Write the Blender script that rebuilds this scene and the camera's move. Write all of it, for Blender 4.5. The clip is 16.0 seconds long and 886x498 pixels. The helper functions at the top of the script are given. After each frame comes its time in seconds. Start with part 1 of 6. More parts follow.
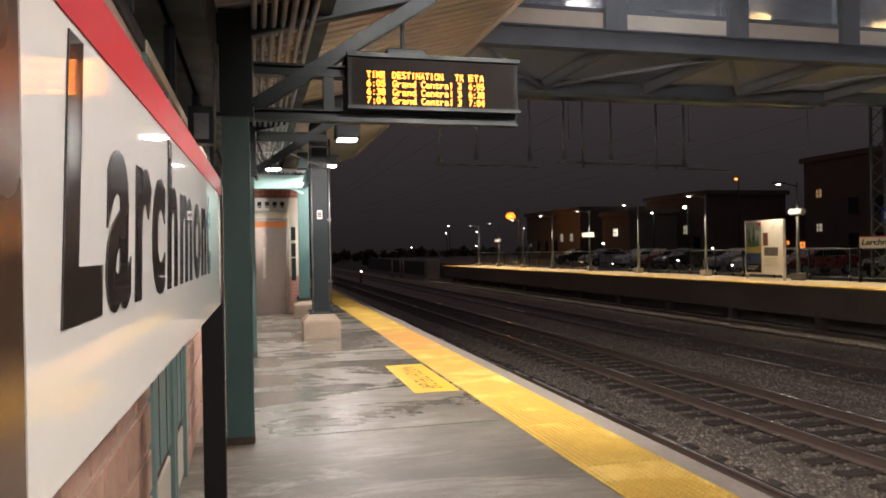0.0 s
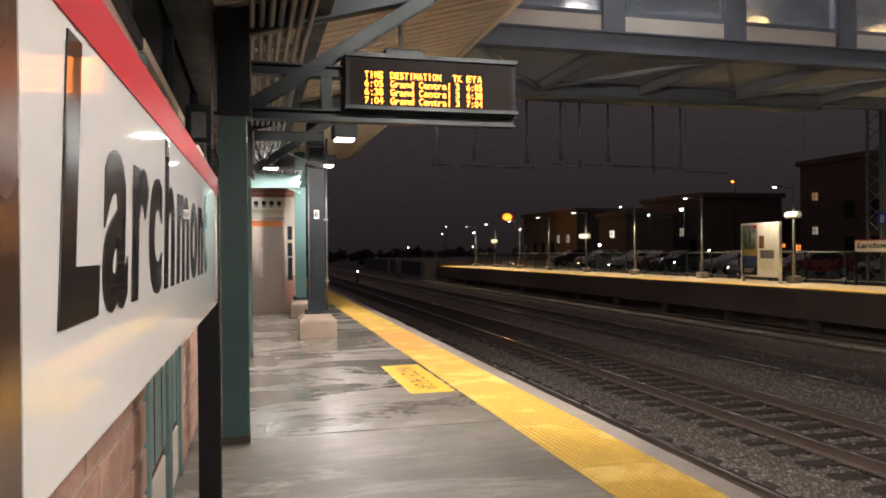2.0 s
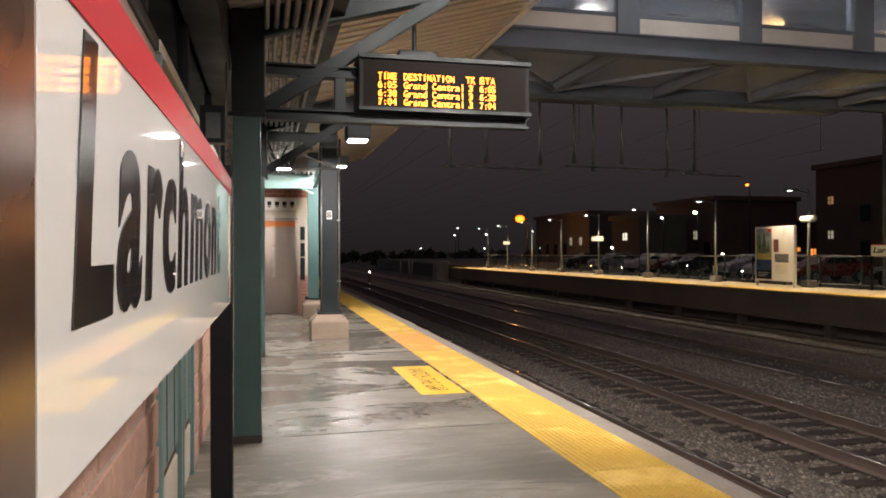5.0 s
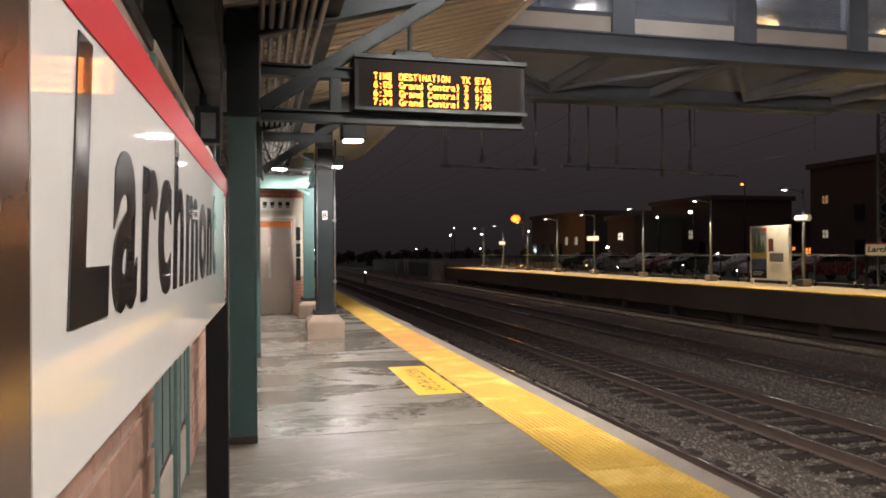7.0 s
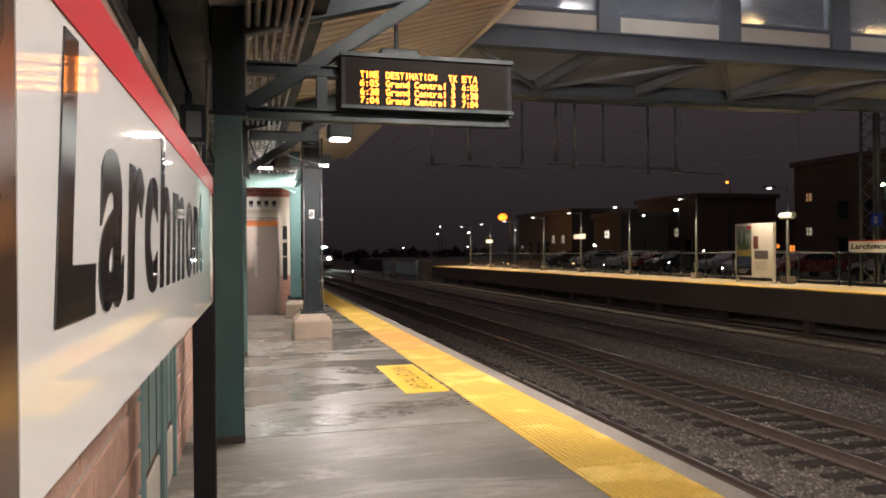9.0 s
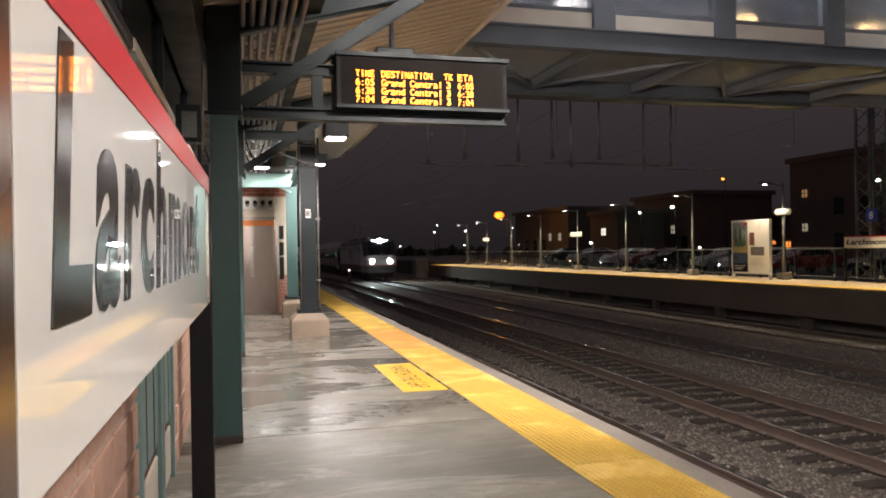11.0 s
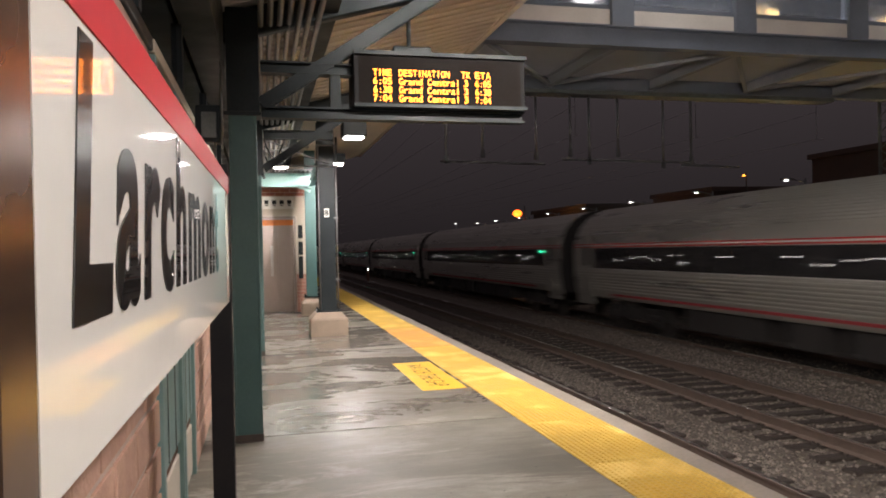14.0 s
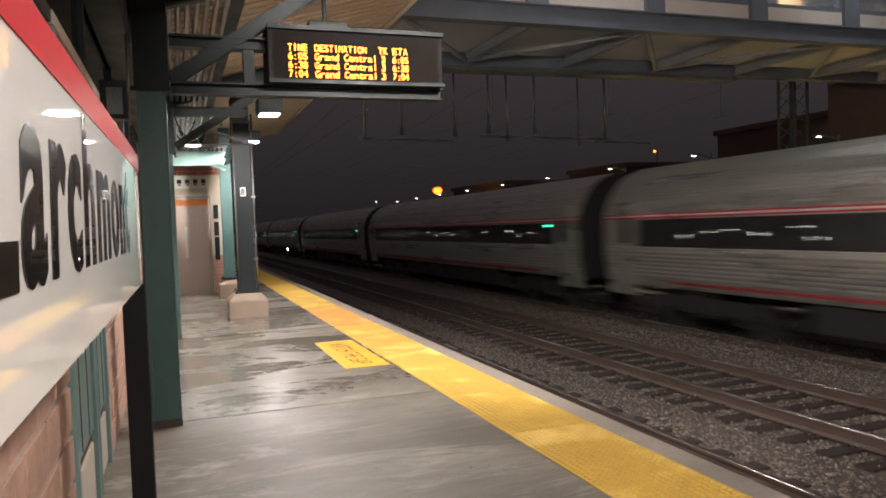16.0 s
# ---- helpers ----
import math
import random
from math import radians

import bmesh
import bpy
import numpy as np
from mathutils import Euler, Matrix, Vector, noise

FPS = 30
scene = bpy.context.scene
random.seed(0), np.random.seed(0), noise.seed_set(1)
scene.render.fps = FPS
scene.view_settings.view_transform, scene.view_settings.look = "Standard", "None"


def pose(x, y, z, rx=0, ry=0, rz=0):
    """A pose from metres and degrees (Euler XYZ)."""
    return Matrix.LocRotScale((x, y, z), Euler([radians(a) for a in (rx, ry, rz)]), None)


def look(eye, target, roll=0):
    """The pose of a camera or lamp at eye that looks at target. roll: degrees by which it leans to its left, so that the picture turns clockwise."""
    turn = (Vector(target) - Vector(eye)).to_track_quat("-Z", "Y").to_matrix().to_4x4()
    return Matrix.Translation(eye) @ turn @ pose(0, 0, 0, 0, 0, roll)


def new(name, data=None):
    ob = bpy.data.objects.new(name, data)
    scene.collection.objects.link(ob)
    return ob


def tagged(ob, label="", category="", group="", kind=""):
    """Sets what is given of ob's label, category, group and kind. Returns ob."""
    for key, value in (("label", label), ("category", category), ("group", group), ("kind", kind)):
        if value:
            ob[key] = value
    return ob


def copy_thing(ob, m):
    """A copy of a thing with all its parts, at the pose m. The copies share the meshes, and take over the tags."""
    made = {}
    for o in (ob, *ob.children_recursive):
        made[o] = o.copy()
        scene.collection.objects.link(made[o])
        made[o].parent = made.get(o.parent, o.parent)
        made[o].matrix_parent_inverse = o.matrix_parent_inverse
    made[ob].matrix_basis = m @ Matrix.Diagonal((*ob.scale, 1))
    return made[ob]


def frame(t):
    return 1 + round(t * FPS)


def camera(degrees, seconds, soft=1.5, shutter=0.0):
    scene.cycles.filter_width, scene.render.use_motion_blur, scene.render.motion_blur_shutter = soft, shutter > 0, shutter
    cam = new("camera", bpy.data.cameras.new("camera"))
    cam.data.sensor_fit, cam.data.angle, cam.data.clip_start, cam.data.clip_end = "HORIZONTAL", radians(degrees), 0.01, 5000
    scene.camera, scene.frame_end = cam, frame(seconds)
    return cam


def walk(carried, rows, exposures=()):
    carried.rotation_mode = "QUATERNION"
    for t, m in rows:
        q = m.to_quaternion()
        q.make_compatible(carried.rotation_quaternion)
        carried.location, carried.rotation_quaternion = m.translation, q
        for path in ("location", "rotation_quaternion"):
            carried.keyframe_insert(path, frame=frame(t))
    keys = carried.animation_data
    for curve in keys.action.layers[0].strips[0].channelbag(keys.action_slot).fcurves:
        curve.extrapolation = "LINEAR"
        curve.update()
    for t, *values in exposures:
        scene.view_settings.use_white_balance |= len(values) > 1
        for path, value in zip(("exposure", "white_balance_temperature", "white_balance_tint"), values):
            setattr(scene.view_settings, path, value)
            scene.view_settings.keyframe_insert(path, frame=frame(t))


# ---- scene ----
cam = camera(62.3, 16.0, soft=1.8, shutter=0.7)
PATH = [
    (0, (0.001, 0.003, 1.429), (0.497, 1.94, 1.425), -1.0),
    (0.5, (0.0, 0.001, 1.43), (0.507, 1.936, 1.424), -0.9),
    (1, (0.0, 0.001, 1.43), (0.518, 1.933, 1.426), -0.7),
    (1.5, (0.0, 0.001, 1.43), (0.517, 1.933, 1.427), -0.7),
    (2, (0.0, 0.003, 1.431), (0.505, 1.938, 1.428), -0.6),
    (2.5, (0.0, 0.005, 1.431), (0.485, 1.945, 1.43), -0.4),
    (3, (0.0, 0.005, 1.432), (0.485, 1.945, 1.433), -0.2),
    (3.5, (0.0, 0.004, 1.432), (0.489, 1.944, 1.433), -0.2),
    (4, (0.0, 0.005, 1.432), (0.477, 1.947, 1.432), -0.1),
    (6.5, (0.0, 0.002, 1.431), (0.472, 1.946, 1.434), -0.2),
    (7, (0.0, 0.003, 1.432), (0.484, 1.943, 1.433), -0.3),
    (7.5, (-0.001, 0.001, 1.431), (0.498, 1.937, 1.432), -0.3),
    (8, (-0.001, 0.003, 1.43), (0.508, 1.937, 1.43), -0.4),
    (8.5, (-0.001, 0.002, 1.43), (0.511, 1.936, 1.429), -0.4),
    (9, (-0.002, 0.002, 1.43), (0.516, 1.934, 1.427), -0.5),
    (11.5, (-0.002, 0.0, 1.429), (0.527, 1.929, 1.421), -1.0),
    (12, (-0.002, 0.002, 1.428), (0.532, 1.929, 1.419), -1.0),
    (12.5, (-0.002, 0.0, 1.428), (0.531, 1.928, 1.418), -1.0),
    (13, (-0.001, 0.0, 1.428), (0.522, 1.93, 1.42), -0.8),
    (13.5, (-0.002, 0.002, 1.43), (0.512, 1.935, 1.423), -0.7),
    (14, (-0.001, 0.004, 1.428), (0.477, 1.946, 1.418), -1.2),
    (14.5, (0.0, 0.003, 1.426), (0.455, 1.95, 1.412), -1.9),
    (15, (-0.001, 0.003, 1.425), (0.488, 1.942, 1.4), -1.9),
    (15.5, (-0.004, -0.006, 1.424), (0.63, 1.89, 1.357), -2.1),
    (16, (-0.002, -0.015, 1.422), (0.679, 1.863, 1.345), -2.1),
]
walk(cam, [(t, look(eye, target, roll)) for t, eye, target, roll in PATH])

# ---- world and lights: a night station under a dull city sky ----
scene.view_settings.exposure = 1.4
world = bpy.data.worlds.new("night_sky")
scene.world = world
world.use_nodes = True
bg = world.node_tree.nodes["Background"]
bg.inputs["Color"].default_value = (1.0, 0.80, 0.86, 1)
# low cloud over the town, lit from below: dimmer towards the horizon
sky_at, sky_axes, sky_ramp = (world.node_tree.nodes.new("ShaderNode" + k) for k in ("TexCoord", "SeparateXYZ", "MapRange"))
world.node_tree.links.new(sky_at.outputs["Generated"], sky_axes.inputs[0])
world.node_tree.links.new(sky_axes.outputs["Z"], sky_ramp.inputs["Value"])
sky_ramp.inputs["From Min"].default_value, sky_ramp.inputs["From Max"].default_value = 0.0, 0.9
sky_ramp.inputs["To Min"].default_value, sky_ramp.inputs["To Max"].default_value = 0.0062, 0.045
world.node_tree.links.new(sky_ramp.outputs[0], bg.inputs["Strength"])


def lamp(name, kind, at, energy, colour, size=0.3, aim=None, spot=120):
    data = bpy.data.lights.new(name, kind)
    data.energy, data.color = energy, colour
    if kind == "AREA":
        data.shape, data.size = "DISK", size
    else:
        data.shadow_soft_size = size
    if kind == "SPOT":
        data.spot_size, data.spot_blend = radians(spot), 0.6
    ob = new(name, data)
    ob.matrix_world = look(at, aim if aim else (at[0], at[1] + 0.001, at[2] - 1))
    return ob


CANOPY_LAMPS = [(1.5, 15.1, 3.14), (1.3, 10.5, 3.0), (1.3, 6.4, 2.96), (1.3, 1.3, 3.0), (1.3, -3.3, 3.0)]
for at, power in zip(CANOPY_LAMPS, (46, 54, 42, 33, 74)):
    lamp("canopy_light", "AREA", (at[0], at[1], at[2] - 0.03), power, (1.0, 0.905, 0.87), 0.3)
# unseen flood lamp, added overhead to brighten tracks, train and bridge
FLOOD = (2.35, 1.6, 3.62)
lamp("flood_light", "SPOT", FLOOD, 680, (1.0, 0.92, 0.86), 0.12, (11.0, 28.0, 0.8), 100)
# two unseen lamps added high on the footbridge to brighten panels and ballast
BRIDGE_FLOODS = [(8.3, 12.2, 7.75), (15.4, 12.2, 7.75)]
for at in BRIDGE_FLOODS:
    lamp("bridge_fill_light", "SPOT", at, 32, (0.90, 0.94, 1.0), 0.15, (at[0], at[1] - 1.5, 0), 160)
for x in (6.0, 12.0, 18.0, 24.0):
    lamp("bridge_light", "AREA", (x, 15.6, 7.9), 45, (0.92, 0.95, 1.0), 0.6)
lamp("lift_light", "AREA", (0.35, 14.6, 2.985), 12, (0.93, 1.0, 0.93), 0.3)
FAR_GRADE = 0.006      # the line falls gently beyond the station


def far_z(y):
    return -FAR_GRADE * (y - 14)


def rail_z(y):
    """Fall of the tracks and of the ground they lie on."""
    return -FAR_GRADE * (y - 10)


TILT = -math.degrees(math.atan(FAR_GRADE))


POSTS_Y = [11.9, 17.9, 23.9, 29.85, 36.0, 42.0, 47.9, 53.7, 59.6, 65.3]
for y in POSTS_Y:
    lamp("street_light", "SPOT", (19.2, y, 3.6 + far_z(y)), 400, (1.0, 0.80, 0.54), 0.1, None, 104)
lamp("sodium_light", "POINT", (29.6, 84.0, 4.6), 230, (1.0, 0.42, 0.08), 0.3)

# ---- materials ----
MATS = {}


def mat(name, c1, c2=None, rough=0.6, metal=0.0, scale=3.0, fine=60.0, bump=0.15, spread=0.5, rvar=0.12, coat=0.0, stretch=None, stain=None, stain_scale=0.7, spec=0.5):
    """A worn surface: two colours at a large and a small scale, uneven gloss and fine relief."""
    if name in MATS:
        return MATS[name]
    m = bpy.data.materials.new(name)
    m.use_nodes = True
    nt = m.node_tree
    n, ln = nt.nodes, nt.links
    b = n["Principled BSDF"]
    c2 = c2 or tuple(v * 0.75 for v in c1)
    tc, info = n.new("ShaderNodeTexCoord"), n.new("ShaderNodeObjectInfo")
    shift = n.new("ShaderNodeVectorMath")
    shift.operation = "MULTIPLY_ADD"
    ln.new(info.outputs["Random"], shift.inputs[0])
    shift.inputs[1].default_value = (37, 53, 71)
    ln.new(tc.outputs["Object"], shift.inputs[2])
    vec = shift.outputs[0]
    if stretch:
        mp = n.new("ShaderNodeVectorMath")
        mp.operation = "MULTIPLY"
        ln.new(vec, mp.inputs[0])
        mp.inputs[1].default_value = stretch
        vec = mp.outputs[0]

    def noisy(s, detail):
        t = n.new("ShaderNodeTexNoise")
        t.inputs["Scale"].default_value, t.inputs["Detail"].default_value = s, detail
        ln.new(vec, t.inputs["Vector"])
        return t.outputs["Fac"]

    big, small = noisy(scale, 4), noisy(fine, 3)
    mixer = n.new("ShaderNodeMath")
    mixer.operation = "MULTIPLY_ADD"
    ln.new(small, mixer.inputs[0])
    mixer.inputs[1].default_value = 0.5
    ln.new(big, mixer.inputs[2])
    ramp = n.new("ShaderNodeMapRange")
    ramp.inputs["From Min"].default_value, ramp.inputs["From Max"].default_value = 0.75 - spread * 0.5, 0.75 + spread * 0.5
    ln.new(mixer.outputs[0], ramp.inputs["Value"])
    mix = n.new("ShaderNodeMix")
    mix.data_type = "RGBA"
    ln.new(ramp.outputs[0], mix.inputs["Factor"])
    mix.inputs["A"].default_value, mix.inputs["B"].default_value = (*c2, 1), (*c1, 1)
    colour = mix.outputs["Result"]
    if stain:
        st = noisy(stain_scale, 6)
        sr = n.new("ShaderNodeMapRange")
        sr.inputs["From Min"].default_value, sr.inputs["From Max"].default_value = 0.52, 0.68
        ln.new(st, sr.inputs["Value"])
        mix2 = n.new("ShaderNodeMix")
        mix2.data_type = "RGBA"
        ln.new(sr.outputs[0], mix2.inputs["Factor"])
        ln.new(colour, mix2.inputs["A"])
        mix2.inputs["B"].default_value = (*stain, 1)
        colour = mix2.outputs["Result"]
    ln.new(colour, b.inputs["Base Color"])
    rr = n.new("ShaderNodeMapRange")
    rr.inputs["From Min"].default_value, rr.inputs["From Max"].default_value = 0.3, 0.7
    rr.inputs["To Min"].default_value, rr.inputs["To Max"].default_value = max(0.02, rough - rvar), min(1, rough + rvar)
    ln.new(big, rr.inputs["Value"])
    ln.new(rr.outputs[0], b.inputs["Roughness"])
    b.inputs["Metallic"].default_value = metal
    b.inputs["Specular IOR Level"].default_value = spec
    if coat:
        b.inputs["Coat Weight"].default_value, b.inputs["Coat Roughness"].default_value = coat, 0.03
    if bump:
        bp = n.new("ShaderNodeBump")
        bp.inputs["Strength"].default_value, bp.inputs["Distance"].default_value = bump, 0.01
        ln.new(small, bp.inputs["Height"])
        ln.new(bp.outputs[0], b.inputs["Normal"])
    MATS[name] = m
    return m


def glow(name, colour, strength):
    if name in MATS:
        return MATS[name]
    m = bpy.data.materials.new(name)
    m.use_nodes = True
    b = m.node_tree.nodes["Principled BSDF"]
    b.inputs["Base Color"].default_value = (0.02, 0.02, 0.02, 1)
    b.inputs["Emission Color"].default_value = (*colour, 1)
    b.inputs["Emission Strength"].default_value = strength
    MATS[name] = m
    return m


CONCRETE = mat("wet_concrete", (0.192, 0.172, 0.134), (0.130, 0.116, 0.090), 0.40, 0, 1.1, 45, 0.10, 0.8, 0.2, stain=(0.26, 0.243, 0.205))
COPING = mat("coping_concrete", (0.32, 0.28, 0.24), (0.19, 0.165, 0.145), 0.6, 0, 2, 40, 0.2)
ROUGH_CONCRETE = mat("rough_concrete", (0.30, 0.27, 0.24), (0.18, 0.16, 0.14), 0.8, 0, 1.5, 30, 0.3)
BASE_CONCRETE = mat("base_concrete", (0.32, 0.245, 0.18), (0.22, 0.17, 0.125), 0.7, 0, 4, 60, 0.3)
YELLOW = mat("tactile_yellow", (0.64, 0.42, 0.07), (0.50, 0.32, 0.05), 0.6, 0, 2.2, 30, 0.1, stain=(0.78, 0.58, 0.17), stain_scale=2.2)
YELLOW_WORN = mat("tactile_orange", (0.66, 0.34, 0.075), (0.52, 0.27, 0.06), 0.55, 0, 2.2, 30, 0.1, stain=(0.74, 0.44, 0.14), stain_scale=2.2)
YELLOW_PAINT = mat("yellow_paint", (0.80, 0.48, 0.03), (0.68, 0.40, 0.03), 0.45, 0, 5, 50, 0.05)
BLACK_PAINT = mat("black_paint", (0.008, 0.008, 0.009), (0.012, 0.011, 0.011), 0.6, 0, 5, 60, 0.05, spec=0.15)
TEAL = mat("teal_paint", (0.062, 0.128, 0.122), (0.045, 0.098, 0.095), 0.42, 0, 2.5, 50, 0.08)
DARK_STEEL = mat("dark_steel_paint", (0.022, 0.029, 0.032), (0.012, 0.017, 0.019), 0.5, 0, 3, 60, 0.1, spec=0.25)
GREY_STEEL = mat("grey_steel", (0.22, 0.24, 0.24), (0.13, 0.14, 0.14), 0.4, 0.6, 4, 60, 0.1)
CONDUIT = mat("galvanised_pipe", (0.30, 0.30, 0.30), (0.20, 0.20, 0.20), 0.4, 0.7, 6, 60, 0.1)
DECK = mat("canopy_deck", (0.76, 0.68, 0.60), (0.64, 0.57, 0.50), 0.55, 0, 1.2, 30, 0.05)
ENAMEL = mat("white_enamel", (0.80, 0.79, 0.74), (0.76, 0.75, 0.70), 0.55, 0, 1.5, 20, 0.0, coat=1.0, rvar=0.03)
RED_ENAMEL = mat("red_enamel", (0.50, 0.018, 0.03), (0.43, 0.015, 0.025), 0.5, 0, 2, 30, 0.0, coat=0.25, rvar=0.03, spec=0.3)
BLACK_ENAMEL = mat("black_enamel", (0.008, 0.008, 0.009), (0.012, 0.012, 0.013), 0.28, 0, 2, 30, 0.0, coat=1.0, rvar=0.03)
STEEL = mat("brushed_steel", (0.36, 0.30, 0.265), (0.32, 0.265, 0.235), 0.3, 0.9, 1.2, 9, 0.0, rvar=0.03)
BRICK = mat("red_brick", (0.40, 0.155, 0.10), (0.26, 0.095, 0.065), 0.8, 0, 9, 70, 0.5)
PINK_BRICK = mat("pink_brick", (0.48, 0.26, 0.20), (0.36, 0.18, 0.14), 0.8, 0, 9, 70, 0.5)
# mortar, paled further to stand in for block edges that catch the light
MORTAR = mat("mortar", (0.56, 0.44, 0.37), (0.44, 0.34, 0.285), 0.9, 0, 20, 90, 0.4)
CREAM = mat("cream_plaster", (0.62, 0.56, 0.46), (0.52, 0.47, 0.39), 0.6, 0, 2, 40, 0.1)
RUST = mat("rust", (0.16, 0.07, 0.035), (0.08, 0.035, 0.02), 0.85, 0, 14, 80, 0.4)
GRAVEL = mat("ballast_bed", (0.165, 0.135, 0.11), (0.08, 0.066, 0.055), 0.85, 0, 7, 45, 1.0)
TIE = mat("old_timber", (0.06, 0.045, 0.036), (0.028, 0.021, 0.017), 0.8, 0, 4, 40, 0.4, stretch=(1, 8, 8))
RAIL_WEB = mat("rail_rust", (0.13, 0.092, 0.072), (0.075, 0.053, 0.042), 0.75, 0.1, 6, 60, 0.3)
RAIL_TOP = mat("rail_polished", (0.75, 0.72, 0.68), (0.62, 0.59, 0.55), 0.2, 1.0, 3, 60, 0.0, stretch=(1, 0.1, 1))
GLASS_DARK = mat("dark_glass", (0.012, 0.014, 0.018), (0.008, 0.009, 0.011), 0.06, 0, 2, 20, 0.0, rvar=0.02)
LENS = glow("lamp_lens", (1.0, 0.90, 0.86), 14.0)
LENS_GREEN = glow("green_lamp_lens", (0.72, 1.0, 0.62), 5.0)
LENS_WHITE = glow("white_lamp_lens", (1.0, 0.96, 0.9), 6.0)
TUBE_WHITE = glow("white_tube", (1.0, 0.95, 0.88), 6.0)
LENS_ORANGE = glow("sodium_lens", (1.0, 0.105, 0.006), 2.8)
LENS_WARM = glow("warm_lens", (1.0, 0.62, 0.25), 6.0)
LED = glow("amber_led", (1.0, 0.23, 0.005), 4.2)
WINDOW_LIT = glow("lit_window", (1.0, 0.85, 0.62), 0.12)


def damp_floor():
    """Trowelled concrete, damp in streaks: pale scuffs, brown stains and shiny patches."""
    m = CONCRETE
    nt = m.node_tree
    n, ln = nt.nodes, nt.links
    b = n["Principled BSDF"]
    geo = n.new("ShaderNodeNewGeometry")

    def field(scale, stretch, lo, hi, detail=6, rough=0.6):
        mp = n.new("ShaderNodeVectorMath")
        mp.operation = "MULTIPLY"
        ln.new(geo.outputs["Position"], mp.inputs[0])
        mp.inputs[1].default_value = stretch
        t = n.new("ShaderNodeTexNoise")
        t.inputs["Scale"].default_value, t.inputs["Detail"].default_value, t.inputs["Roughness"].default_value = scale, detail, rough
        t.inputs["Distortion"].default_value = 0.6
        ln.new(mp.outputs[0], t.inputs["Vector"])
        r = n.new("ShaderNodeMapRange")
        r.inputs["From Min"].default_value, r.inputs["From Max"].default_value = lo, hi
        ln.new(t.outputs["Fac"], r.inputs["Value"])
        return r.outputs[0]

    def blend(colour, tint, fac, amount):
        k = n.new("ShaderNodeMath")
        k.operation = "MULTIPLY"
        ln.new(fac, k.inputs[0])
        k.inputs[1].default_value = amount
        x = n.new("ShaderNodeMix")
        x.data_type = "RGBA"
        ln.new(k.outputs[0], x.inputs["Factor"])
        ln.new(colour, x.inputs["A"])
        x.inputs["B"].default_value = (*tint, 1)
        return x.outputs["Result"]

    streaks = field(1.0, (0.5, 2.9, 1), 0.50, 0.68, 9, 0.72)
    scuffs = field(1.7, (0.45, 1.6, 1), 0.51, 0.62, 10, 0.78)
    damp = field(0.8, (0.7, 1.6, 1), 0.36, 0.56, 9, 0.68)
    brown = field(2.6, (0.8, 1.2, 1), 0.46, 0.68, 10, 0.75)
    grain = field(70, (1, 1, 1), 0.40, 0.62, 4)
    specks = field(26, (1, 1, 1), 0.70, 0.74, 2)
    # the wet stretch: an uneven edge about six metres along the platform
    axes = n.new("ShaderNodeSeparateXYZ")
    ln.new(geo.outputs["Position"], axes.inputs[0])
    edge = n.new("ShaderNodeMath")
    edge.operation = "MULTIPLY_ADD"
    ln.new(field(0.9, (1, 1.5, 1), 0.2, 0.8, 8, 0.7), edge.inputs[0])
    edge.inputs[1].default_value = 3.2
    ln.new(axes.outputs["Y"], edge.inputs[2])
    wet = n.new("ShaderNodeMapRange")
    wet.inputs["From Min"].default_value, wet.inputs["From Max"].default_value = 6.6, 9.0
    ln.new(edge.outputs[0], wet.inputs["Value"])
    pool = n.new("ShaderNodeMath")
    pool.operation = "MULTIPLY"
    ln.new(wet.outputs[0], pool.inputs[0])
    ln.new(damp, pool.inputs[1])
    mottle = field(3.2, (0.55, 1.5, 1), 0.42, 0.62, 11, 0.78)
    colour = b.inputs["Base Color"].links[0].from_socket
    colour = blend(colour, (0.085, 0.08, 0.064), mottle, 0.5)
    colour = blend(colour, (0.20, 0.175, 0.14), brown, 0.5)
    colour = blend(colour, (0.44, 0.41, 0.35), streaks, 0.35)
    colour = blend(colour, (0.42, 0.40, 0.34), scuffs, 0.75)
    colour = blend(colour, (0.095, 0.09, 0.073), damp, 0.4)
    colour = blend(colour, (0.12, 0.105, 0.09), pool.outputs[0], 0.45)
    colour = blend(colour, (0.15, 0.135, 0.11), grain, 0.3)
    colour = blend(colour, (0.05, 0.045, 0.04), specks, 0.7)
    ln.new(colour, b.inputs["Base Color"])
    r = n.new("ShaderNodeMapRange")
    r.inputs["To Min"].default_value, r.inputs["To Max"].default_value = 0.56, 0.17
    mid = n.new("ShaderNodeMath")
    mid.operation = "MULTIPLY_ADD"
    ln.new(damp, mid.inputs[0])
    mid.inputs[1].default_value = 0.15
    ln.new(pool.outputs[0], mid.inputs[2])
    ln.new(mid.outputs[0], r.inputs["Value"])
    ln.new(r.outputs[0], b.inputs["Roughness"])
    b.inputs["Specular IOR Level"].default_value = 0.38


damp_floor()


# ---- mesh helpers ----
def box(bm, x0, x1, y0, y1, z0, z1, bev=0.0, turn=None):
    vs = bmesh.ops.create_cube(bm, size=1.0)["verts"]
    m = Matrix.Translation(((x0 + x1) / 2, (y0 + y1) / 2, (z0 + z1) / 2))
    if turn is not None:
        m = m @ turn
    m = m @ Matrix.Diagonal((abs(x1 - x0), abs(y1 - y0), abs(z1 - z0), 1))
    bmesh.ops.transform(bm, matrix=m, verts=vs)
    if bev:
        es = list({e for v in vs for e in v.link_edges})
        bmesh.ops.bevel(bm, geom=es, offset=bev, segments=2, affect="EDGES", profile=0.5)
    return bm


